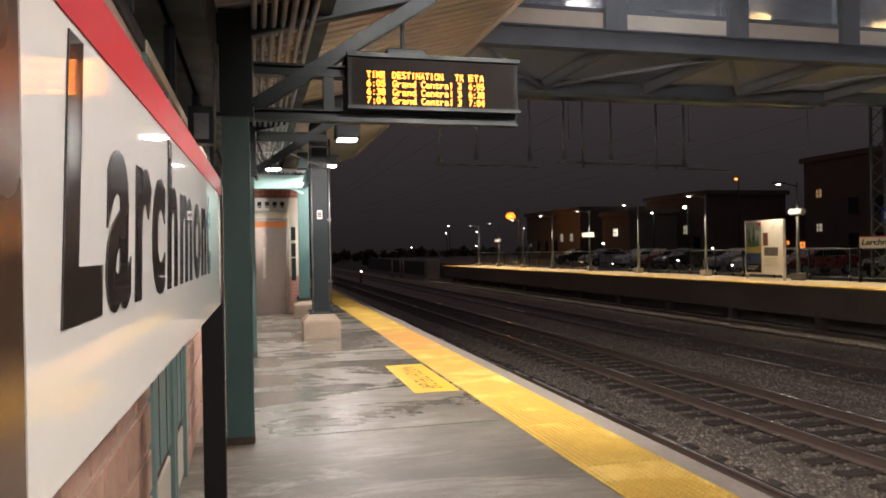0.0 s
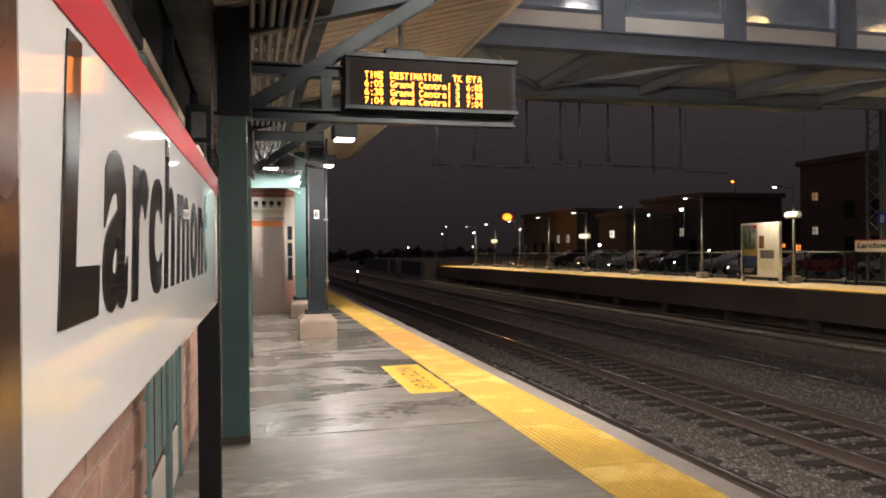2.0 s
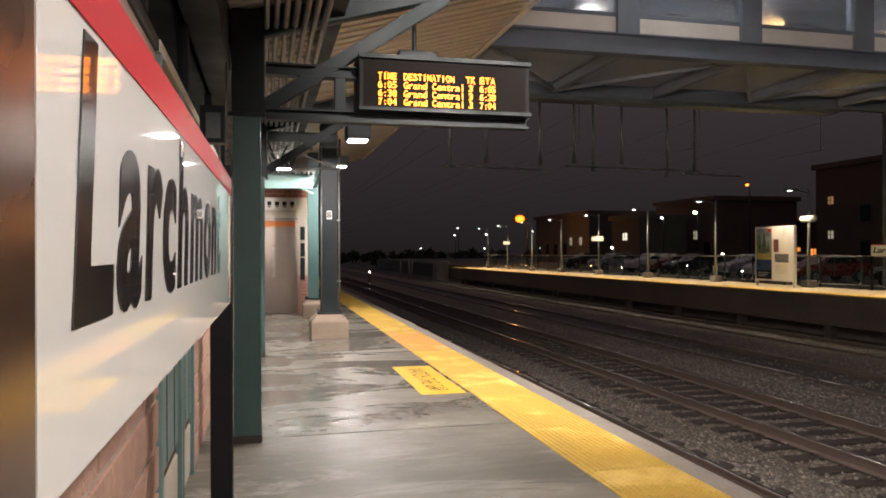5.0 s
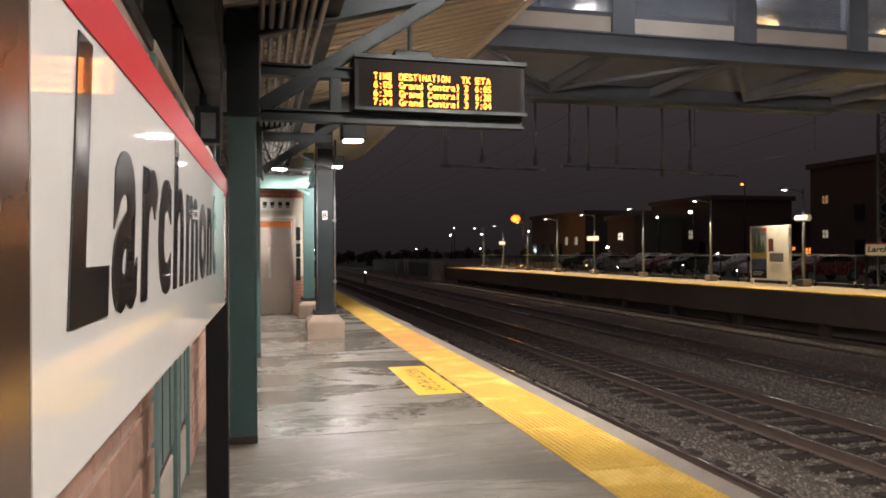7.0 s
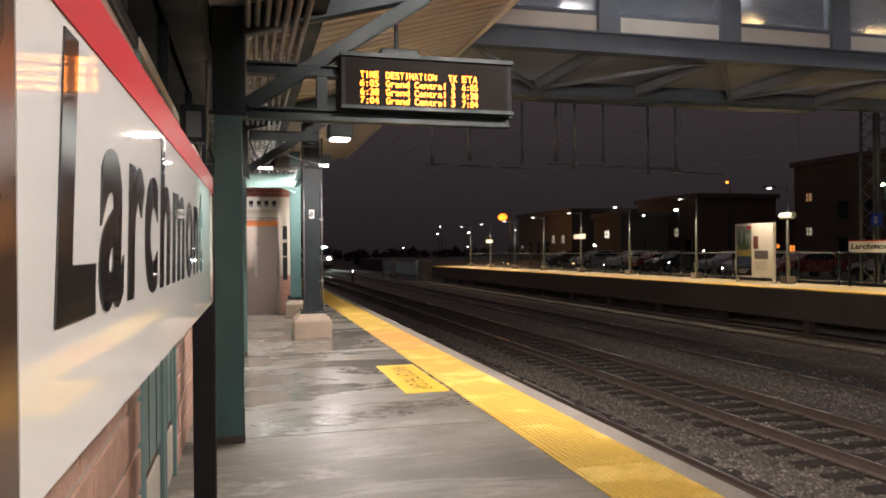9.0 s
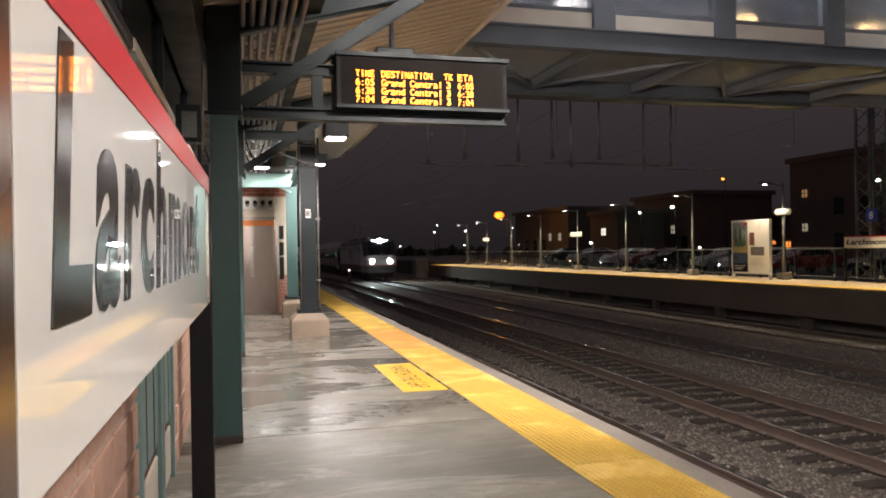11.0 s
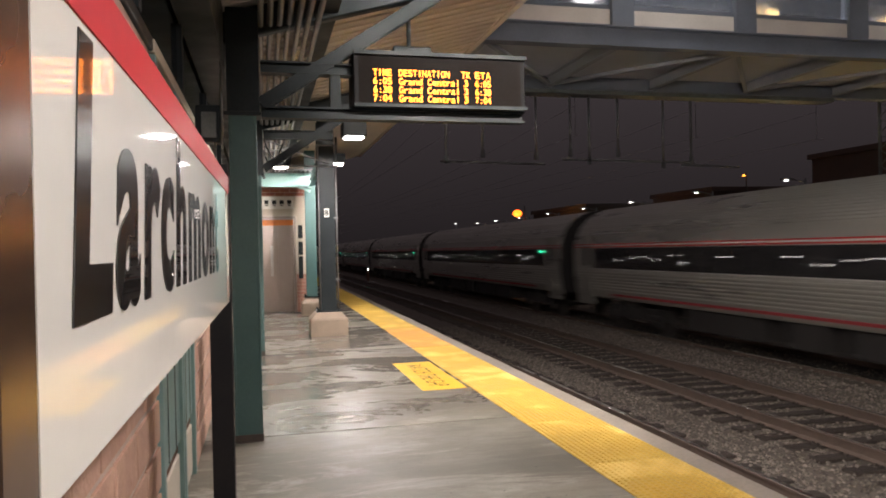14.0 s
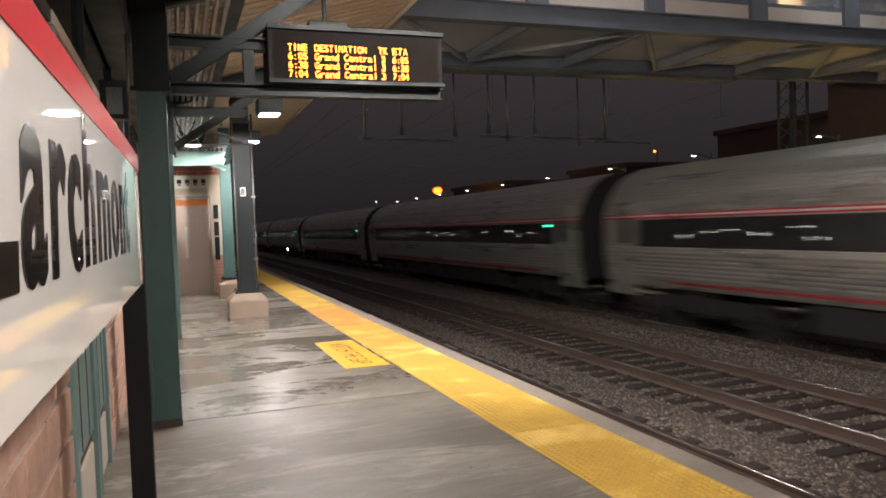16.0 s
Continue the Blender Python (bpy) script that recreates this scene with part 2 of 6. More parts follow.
def cyl(bm, p0, p1, r0, r1=None, seg=12):
    p0, p1 = Vector(p0), Vector(p1)
    d = p1 - p0
    m = Matrix.Translation((p0 + p1) / 2) @ d.to_track_quat("Z", "Y").to_matrix().to_4x4()
    bmesh.ops.create_cone(bm, cap_ends=True, segments=seg, radius1=r0, radius2=r0 if r1 is None else r1, depth=d.length, matrix=m)
    return bm


def bar(bm, p0, p1, w, h):
    """A straight bar of rectangular section between two points."""
    p0, p1 = Vector(p0), Vector(p1)
    d = p1 - p0
    m = Matrix.Translation((p0 + p1) / 2) @ d.to_track_quat("Z", "Y").to_matrix().to_4x4() @ Matrix.Diagonal((w, h, d.length, 1))
    bmesh.ops.create_cube(bm, size=1.0, matrix=m)
    return bm


def ball(bm, at, r, seg=12, squash=1.0):
    bmesh.ops.create_uvsphere(bm, u_segments=seg, v_segments=max(6, seg // 2), radius=r, matrix=Matrix.Translation(at) @ Matrix.Diagonal((1, 1, squash, 1)))
    return bm


def prism(bm, pts, axis, a, b):
    """A polygon swept straight along an axis: pts are the two other coordinates in order."""
    def at(p, q):
        return {"x": (q, p[0], p[1]), "y": (p[0], q, p[1]), "z": (p[0], p[1], q)}[axis]
    r0, r1 = [bm.verts.new(at(p, a)) for p in pts], [bm.verts.new(at(p, b)) for p in pts]
    k = len(pts)
    fs = [bm.faces.new(r0), bm.faces.new(r1[::-1])]
    fs += [bm.faces.new((r0[i], r1[i], r1[(i + 1) % k], r0[(i + 1) % k])) for i in range(k)]
    bmesh.ops.recalc_face_normals(bm, faces=fs)
    return bm


def ibeam(bm, p0, p1, w, h, t=0.02, up=(0, 0, 1)):
    """An I-section between two points, its web along up."""
    p0, p1 = Vector(p0), Vector(p1)
    d = (p1 - p0)
    z = d.normalized()
    x = Vector(up).cross(z)
    x = x.normalized() if x.length > 1e-4 else Vector((1, 0, 0))
    y = z.cross(x)
    rot = Matrix((x, y, z)).transposed().to_4x4()
    for ox, oy, sx, sy in ((0, h / 2 - t / 2, w, t), (0, -h / 2 + t / 2, w, t), (0, 0, t, h - 2 * t)):
        m = Matrix.Translation((p0 + p1) / 2) @ rot @ Matrix.Translation((ox, oy, 0)) @ Matrix.Diagonal((sx, sy, d.length, 1))
        bmesh.ops.create_cube(bm, size=1.0, matrix=m)
    return bm


def world_place(ob):
    v = Vector((0, 0, 0))
    while ob is not None:
        v += ob.location
        ob = ob.parent
    return v


def mesh_of(name, bm, material):
    me = bpy.data.meshes.new(name)
    bm.to_mesh(me)
    bm.free()
    for m in (material if isinstance(material, (list, tuple)) else [material]):
        me.materials.append(m)
    me.set_sharp_from_angle(angle=radians(35))
    for p in me.polygons:             # square faces stay flat, round ones are smooth
        p.use_smooth = max(abs(c) for c in p.normal) < 0.9999
    return me


def part(name, bm, material, parent=None, label="", kind=""):
    """One mesh object from a bmesh in the place's own metres, under a thing or a part."""
    me = mesh_of(name, bm, material)
    ob = new(name, me)
    if parent is not None:
        me.transform(Matrix.Translation(-world_place(parent)))
        ob.parent = parent
    return tagged(ob, label, "", "", kind)


def thing(name, at, label, category, group="", kind=""):
    ob = new(name)
    ob.location = at
    ob.empty_display_size = 0.1
    return tagged(ob, label, category, group, kind)


def structure(name, bm, material, label, category):
    ob = new(name, mesh_of(name, bm, material))
    return tagged(ob, label, category, "", "structure")


def lettering(text, size, shear=0.0, bold=0.0, depth=0.0, width=1.0, space=1.0):
    """A bmesh of a line of text in the plane x, y, from the origin to the right."""
    cu = bpy.data.curves.new("letters", "FONT")
    cu.body, cu.size, cu.shear, cu.offset, cu.extrude = text, size, shear, bold, depth
    cu.resolution_u = 4
    cu.space_character = space
    ob = bpy.data.objects.new("letters", cu)
    scene.collection.objects.link(ob)
    me = bpy.data.meshes.new_from_object(ob.evaluated_get(bpy.context.evaluated_depsgraph_get()))
    bm = bmesh.new()
    bm.from_mesh(me)
    bpy.data.objects.remove(ob)
    bpy.data.meshes.remove(me)
    bpy.data.curves.remove(cu)
    xs = [v.co.x for v in bm.verts]
    low = min(xs)
    for v in bm.verts:
        v.co.x = (v.co.x - low) * width
    return bm


def turned(bm, m):
    bmesh.ops.transform(bm, matrix=m, verts=bm.verts)
    return bm


FACE_TRACKS = Matrix(((0, 0, 1, 0), (1, 0, 0, 0), (0, 1, 0, 0), (0, 0, 0, 1)))   # text plane that is read from +x
FACE_CAMERA = Matrix(((1, 0, 0, 0), (0, 0, -1, 0), (0, 1, 0, 0), (0, 0, 0, 1)))  # text plane that is read from -y
FACE_WEST = Matrix(((0, 0, -1, 0), (-1, 0, 0, 0), (0, 1, 0, 0), (0, 0, 0, 1)))   # read from -x

# ---- the large structure ----
RAIL_Z = -1.22
BED_Z = -1.45
EDGE = 2.79            # edge of the near platform
FAR_EDGE = 17.65       # edge of the far platform
TRACKS = [4.60, 8.09, 11.68, 15.6]


def bed_level(x):
    """Height of the ballast: low and open round the local tracks, filled up to the rails beyond them."""
    d = np.min(np.abs(x[:, None] - np.array(TRACKS)[None]), axis=1)
    low = BED_Z + 0.02 - 0.05 * np.clip((d - 1.25) / 0.5, 0, 1)
    high = np.where(d < 0.68, RAIL_Z - 0.13, np.where(d < 0.84, RAIL_Z - 0.10, RAIL_Z - 0.055))
    f = np.clip((x - TRACKS[1] - 0.86) / 0.12, 0, 1)
    g = np.clip((x - TRACKS[3] - 1.0) / 0.6, 0, 1)
    return low + (high - low) * f * (1 - g)


def build_ground():
    bm = bmesh.new()
    bmesh.ops.create_grid(bm, x_segments=2, y_segments=2, size=1500, matrix=pose(0, 0, rail_z(0), TILT) @ Matrix.Translation((0, 300, BED_Z - 0.12)))
    structure("ground", bm, mat("dark_earth", (0.05, 0.045, 0.04), (0.03, 0.027, 0.025), 0.9, 0, 0.4, 9, 0.4), "dark bare earth beyond the railway", "ground")
    # ballast bed with an uneven surface
    nx, ny = 180, 420
    xs = np.linspace(EDGE + 0.12, FAR_EDGE + 0.4, nx)
    ys = np.concatenate([np.linspace(-45, 60, ny - 60), np.linspace(61.5, 420, 60)])
    verts, levels = [], bed_level(xs)
    for j, yy in enumerate(ys):
        for i, xx in enumerate(xs):
            verts.append((xx, yy, float(levels[i]) + rail_z(yy) + random.uniform(-0.012, 0.012)))
    faces = [(j * nx + i, j * nx + i + 1, (j + 1) * nx + i + 1, (j + 1) * nx + i) for j in range(ny - 1) for i in range(nx - 1)]
    me = bpy.data.meshes.new("ballast_bed")
    me.from_pydata(verts, [], faces)
    me.materials.append(GRAVEL)
    me.materials.append(mat("dark_ballast", (0.075, 0.066, 0.058), (0.04, 0.036, 0.032), 0.75, 0, 7, 45, 1.0))
    inner_cols = [i for i in range(nx - 1) if min(abs(xs[i] + 0.04 - c) for c in TRACKS[2:]) < 0.66]
    for j in range(ny - 1):              # darker between the rails of the two express tracks
        for i in inner_cols:
            me.polygons[j * (nx - 1) + i].material_index = 1
    tagged(new("ballast_bed", me), "dark grey crushed stone bed under the tracks", "ballast", "", "structure")


def scatter_stones(count, x0, x1, y0, y1, smin, smax, seed):
    rng = np.random.default_rng(seed)
    base = np.array([(0.9, 0.1, 0), (0, 1, 0.1), (-1, -0.1, 0.1), (0.1, -0.9, 0), (0.1, 0.05, 0.75), (0, 0, -0.5)])
    tri = [(0, 1, 4), (1, 2, 4), (2, 3, 4), (3, 0, 4), (1, 0, 5), (2, 1, 5), (3, 2, 5), (0, 3, 5)]
    # nearer stones lie denser
    y = y0 + (y1 - y0) * rng.random(count) ** 1.7
    x = x0 + (x1 - x0) * rng.random(count) ** 1.25
    ok = np.ones(count, bool)
    for c in TRACKS:
        for s in (-0.7525, 0.7525):
            ok &= np.abs(x - c - s) > 0.09
        on_tie = (np.abs(x - c) < 1.3) & (((y + 100) % 0.55) < 0.26)
        ok &= ~on_tie | (x > TRACKS[1] + 0.86) | (rng.random(count) < 0.08)
    x, y = x[ok], y[ok]
    k = len(x)
    size = rng.uniform(smin, smax, (k, 1, 1)) * rng.uniform(0.6, 1.3, (k, 1, 3))
    v = base[None] * size * (1 + 0.25 * rng.standard_normal((k, 6, 3)))
    a = rng.uniform(0, 6.28, k)
    ca, sa = np.cos(a)[:, None], np.sin(a)[:, None]
    vx, vy = v[:, :, 0] * ca - v[:, :, 1] * sa, v[:, :, 0] * sa + v[:, :, 1] * ca
    d = np.min(np.abs(x[:, None] - np.array(TRACKS)[None]), axis=1)
    z = bed_level(x) + rail_z(y)
    on_tie = (d < 1.3) & (x < TRACKS[1] + 0.86) & (((y + 100) % 0.55) < 0.26)
    z = z + np.where(on_tie, 0.06, 0)
    pts = np.stack([vx + x[:, None], vy + y[:, None], v[:, :, 2] + z[:, None] + 0.012], axis=2).reshape(-1, 3)
    f = (np.array(tri)[None] + 6 * np.arange(k)[:, None, None]).reshape(-1, 3)
    me = bpy.data.meshes.new("ballast_stones")
    me.from_pydata(pts.tolist(), [], f.tolist())
    m = MATS.get("loose_stone")
    if m is None:
        m = mat("loose_stone", (0.25, 0.215, 0.18), (0.12, 0.10, 0.085), 0.8, 0, 14, 60, 0.3)
        nt = m.node_tree
        geo = nt.nodes.new("ShaderNodeNewGeometry")
        hsv = nt.nodes.new("ShaderNodeHueSaturation")
        rng_node = nt.nodes.new("ShaderNodeMapRange")
        rng_node.inputs["To Min"].default_value, rng_node.inputs["To Max"].default_value = 0.35, 1.5
        b = nt.nodes["Principled BSDF"]
        src = b.inputs["Base Color"].links[0].from_socket
        nt.links.new(geo.outputs["Random Per Island"], rng_node.inputs["Value"])
        nt.links.new(rng_node.outputs[0], hsv.inputs["Value"])
        nt.links.new(src, hsv.inputs["Color"])
        nt.links.new(hsv.outputs[0], b.inputs["Base Color"])
    me.materials.append(m)
    tagged(new("ballast_stones", me), "loose grey crushed stones between and beside the rails", "ballast", "", "stuff")


RAIL_SECTION = [(-0.07, -0.17), (0.07, -0.17), (0.07, -0.155), (0.012, -0.135), (0.012, -0.045), (0.036, -0.035), (0.036, -0.006), (0.03, 0.0), (-0.03, 0.0), (-0.036, -0.006), (-0.036, -0.035), (-0.012, -0.045), (-0.012, -0.135), (-0.07, -0.155)]


def build_tracks():
    tie = bmesh.new()
    box(tie, -1.3, 1.3, -0.115, 0.115, -0.16, 0, 0.012)
    for s in (-0.7525, 0.7525):
        for o in (-0.11, 0.11):
            box(tie, s + o - 0.02, s + o + 0.02, -0.06, -0.03, 0, 0.03)
            box(tie, s + o - 0.02, s + o + 0.02, 0.03, 0.06, 0, 0.03)
    tie_mesh = mesh_of("sleeper", tie, TIE)
    for k, c in enumerate(TRACKS):
        track = thing("railway_track", (c, 0, RAIL_Z), "rusty steel rails on weathered timber sleepers in grey ballast", "track", "railway tracks", "structure")
        for s in (-0.7525, 0.7525):
            bm = bmesh.new()
            prism(bm, [(c + s + p, RAIL_Z + q) for p, q in RAIL_SECTION], "y", -45, 420)
            part("rail", bm, RAIL_WEB, track)
            bm = bmesh.new()
            prism(bm, [(c + s - 0.032, RAIL_Z - 0.004), (c + s + 0.032, RAIL_Z - 0.004), (c + s + 0.024, RAIL_Z + 0.004), (c + s - 0.024, RAIL_Z + 0.004)], "y", -45, 420)
            part("running_surface", bm, RAIL_TOP, track, "bright worn strip along the rail head")
        track.matrix_world = pose(c, 0, RAIL_Z + rail_z(0), TILT)
        if k > 1:                        # sleepers of the express tracks lie under the ballast
            continue
        lo, hi = (-6, 150) if k == 1 else (0, 110)
        far = bmesh.new()
        for i in range(-60, 330):
            y = i * 0.55 + 0.13 - 100 % 0.55
            if lo * 0.55 <= y and i < hi:
                ob = new("sleeper", tie_mesh)
                ob.parent = track
                ob.matrix_basis = pose(random.uniform(-0.04, 0.04), y, -0.172, 0, 0, random.uniform(-1.2, 1.2))
            elif i >= hi:
                bmesh.ops.create_cube(far, size=1, matrix=Matrix.Translation((c, y, RAIL_Z - 0.25)) @ Matrix.Diagonal((2.6, 0.23, 0.16, 1)))
        part("far_sleepers", far, TIE, track, "", "stuff")


def build_near_platform():
    base = bmesh.new()
    box(base, -6, EDGE - 0.06, -14, 72, BED_Z - 0.8, -0.16)
    structure("platform", base, ROUGH_CONCRETE, "concrete body of the near railway platform", "platform")
    floor = thing("floor", (0, 0, 0), "damp smooth grey concrete platform slabs with dark joints", "floor", "", "structure")
    joints = [-14, -8.2, -3.5, 1.1, 5.75, 10.12, 14.9, 19.5, 24.1, 28.7, 33.3, 37.9, 42.5, 47.1, 51.7, 56.3, 72]
    for a, b in zip(joints, joints[1:]):
        bm = bmesh.new()
        wa, wb = (0.045 if q == 10.12 else 0.009 for q in (a, b))     # one wide expansion joint
        box(bm, -6, EDGE - 0.794, a + wa, b - wb, -0.16, 0, 0.008)
        part("slab", bm, CONCRETE, floor)
        bm = bmesh.new()
        box(bm, EDGE - 0.176, EDGE, a + 0.003, b - 0.003, -0.22, -0.001, 0.012)
        part("coping", bm, COPING, floor, "pale worn concrete edge of the platform")
    bm = bmesh.new()
    box(bm, -6, EDGE - 0.19, -14, 72, -0.17, -0.031)
    part("slab_bed", bm, mat("joint_dirt", (0.03, 0.027, 0.025), None, 0.9), floor)
    bm = bmesh.new()
    box(bm, -5.9, EDGE - 0.8, 10.077, 10.163, -0.03, -0.005)
    part("joint_filler", bm, BLACK_PAINT, floor, "dark filler in the wide expansion joint")
    bm = bmesh.new()
    box(bm, EDGE - 0.79, EDGE - 0.18, 10.095, 10.17, -0.029, -0.006)
    part("joint_filler", bm, BLACK_PAINT, floor, "dark filler in the wide expansion joint")
    # tactile strip: tiles with rows of low domes
    bm = bmesh.new()
    box(bm, 0.001, 0.611, 0.002, 1.148, -0.03, 0.0, 0.003)
    for i in range(14):
        for j in range(27):
            cx, cy = 0.03 + i * 0.0425, 0.026 + j * 0.0422
            r = [[bm.verts.new((cx + q * math.cos(a), cy + q * math.sin(a), h)) for a in (0.39, 1.18, 1.96, 2.75, 3.53, 4.32, 5.1, 5.89)] for q, h in ((0.0150, -0.001), (0.0095, 0.0075))]
            for k in range(8):
                bm.faces.new((r[0][k], r[0][(k + 1) % 8], r[1][(k + 1) % 8], r[1][k]))
            bm.faces.new(r[1])
    me = mesh_of("tactile_tile", bm, YELLOW)
    worn = me.copy()
    worn.materials[0] = YELLOW_WORN
    strip = thing("tactile_strip", (EDGE - 0.79, 0, 0), "yellow tactile warning strip of domed tiles along the platform edge", "tactile strip", "", "structure")
    for i in range(-10, 56):
        ob = new("tactile_tile", worn if 9 <= i <= 10 else me)
        ob.parent = strip
        ob.matrix_basis = pose(0, i * 1.15 - (0.18 if i > 8 else 0.25), 0.001)


def corrugated(bm, x0, z0, x1, z1, y0, y1, pitch, depth, thick=0.04):
    """A ribbed metal deck: ribs run across, from (x0, z0) to (x1, z1)."""
    n = int((y1 - y0) / pitch)
    rows = []
    for i in range(n + 1):
        y = y0 + i * pitch
        for dy, dz in ((0, 0), (0.62, 0), (0.68, depth), (0.94, depth)):
            rows.append((y + dy * pitch, dz))
    low = [(bm.verts.new((x0, y, z0 + dz)), bm.verts.new((x1, y, z1 + dz))) for y, dz in rows]
    for a, b in zip(low, low[1:]):
        bm.faces.new((a[0], b[0], b[1], a[1]))
    top = [(bm.verts.new((x0, y, z0 + depth + thick)), bm.verts.new((x1, y, z1 + depth + thick))) for y in (y0, rows[-1][0])]
    bm.faces.new((top[0][0], top[0][1], top[1][1], top[1][0]))
    return bm


CAN_X0, CAN_Z0, CAN_X1, CAN_Z1 = -1.2, 2.95, 2.70, 4.02   # canopy: lower at the building, higher at the tracks


def canopy_z(x):
    return CAN_Z0 + (x - CAN_X0) / (CAN_X1 - CAN_X0) * (CAN_Z1 - CAN_Z0)


COLUMNS_Y = [-3.5, 5.72, 10.25]


def build_canopy():
    bm = bmesh.new()
    corrugated(bm, CAN_X0, CAN_Z0, CAN_X1, CAN_Z1, -9, 20.8, 0.2, 0.05)
    structure("ceiling", bm, DECK, "cream ribbed metal underside of the platform canopy", "canopy")
    bm = bmesh.new()
    prism(bm, [(CAN_X1, CAN_Z1 - 0.03), (CAN_X1 + 0.06, CAN_Z1 - 0.03), (CAN_X1 + 0.06, CAN_Z1 + 0.16), (CAN_X1, CAN_Z1 + 0.16)], "y", -9, 20.85)
    structure("canopy_edge", bm, DECK, "cream folded steel edge beam of the canopy", "canopy edge")
    bm = bmesh.new()
    for x in (0.55,):
        z = canopy_z(x)
        ibeam(bm, (x, -9, z - 0.1), (x, 20.8, z - 0.1), 0.11, 0.18, 0.015)
    structure("canopy_purlin", bm, DARK_STEEL, "dark steel purlins under the canopy deck", "beam")


def canopy_frame(y, board):
    t = thing("platform_column", (-0.125, y, 0), "teal steel canopy column with dark bracing arms", "canopy column", "canopy columns")
    for x0, x1 in ((-0.225, -0.209), (-0.041, -0.025)):
        bm = bmesh.new()
        box(bm, x0, x1, y - 0.1, y + 0.1, 0.012, 2.42, 0.003)
        part("flange", bm, TEAL, t, "teal painted steel flange")
    bm = bmesh.new()
    box(bm, -0.209, -0.041, y - 0.096, y - 0.086, 0.012, 2.42)
    part("web", bm, TEAL, t)
    bm = bmesh.new()
    box(bm, -0.228, -0.022, y - 0.103, y + 0.103, 0.0, 0.055, 0.004)
    part("column_foot", bm, mat("rusty_teal", (0.075, 0.06, 0.05), (0.04, 0.032, 0.028), 0.8, 0, 14, 80, 0.4), t, "rusty foot of the column")
    bm = bmesh.new()
    box(bm, -0.26, 0.01, y - 0.115, y + 0.115, 2.42, 2.45, 0.004)
    part("cap_plate", bm, DARK_STEEL, t)
    bm = bmesh.new()
    box(bm, -0.235, 0.0, y - 0.1, y + 0.1, 2.45, 3.22, 0.004)
    part("column_head", bm, DARK_STEEL, t, "dark upper part of the column")
    if board:
        bm = bmesh.new()
        ibeam(bm, (0.012, y, 2.46), (2.1, y, 2.46), 0.12, 0.09, 0.014)
        part("lower_arm", bm, DARK_STEEL, t)
        bm = bmesh.new()
        ibeam(bm, (0.012, y, 2.80), (0.72, y, 2.80), 0.12, 0.09, 0.014)
        part("upper_arm", bm, DARK_STEEL, t)
        bm = bmesh.new()
        box(bm, 0.53, 0.61, y - 0.05, y + 0.05, 2.507, 2.752)
        part("strut", bm, DARK_STEEL, t)
    else:
        bm = bmesh.new()
        ibeam(bm, (0.012, y, 2.98), (0.95, y, 2.98), 0.12, 0.12, 0.014)
        part("upper_arm", bm, DARK_STEEL, t)
    bm = bmesh.new()
    ibeam(bm, (0.012, y, 2.52), (1.42, y, canopy_z(1.42) - 0.22), 0.1, 0.11, 0.014, (0, 1, 0))
    part("brace", bm, DARK_STEEL, t)
    bm = bmesh.new()
    ibeam(bm, (CAN_X0 + 0.1, y, canopy_z(CAN_X0 + 0.1) - 0.13), (CAN_X1 - 0.1, y, canopy_z(CAN_X1 - 0.1) - 0.13), 0.14, 0.2, 0.016)
    part("rafter", bm, DARK_STEEL, t)
    return t


def brick_wall(parent, x, y0, y1, z0, z1, material, thick=0.1, bl=0.2, bh=0.066, joint=0.011):
    """Bricks laid in a running bond on the face x, looking to the tracks."""
    meshes = {}
    rows = int((z1 - z0) / (bh + joint))
    for r in range(rows):
        z = z0 + r * (bh + joint)
        y = y0 - (bl + joint) / 2 * (r % 2)
        while y < y1:
            a, b = max(y, y0), min(y + bl, y1)
            if b - a > 0.03:
                key = round(b - a, 3)
                if key not in meshes:
                    bm = bmesh.new()
                    box(bm, -thick, 0, 0, b - a, 0, bh, 0.004)
                    meshes[key] = mesh_of("brick", bm, material)
                ob = new("brick", meshes[key])
                ob.parent = parent
                ob.matrix_basis = Matrix.Translation(Vector((x + random.uniform(-0.002, 0.002), a, z)) - world_place(parent))
            y += bl + joint


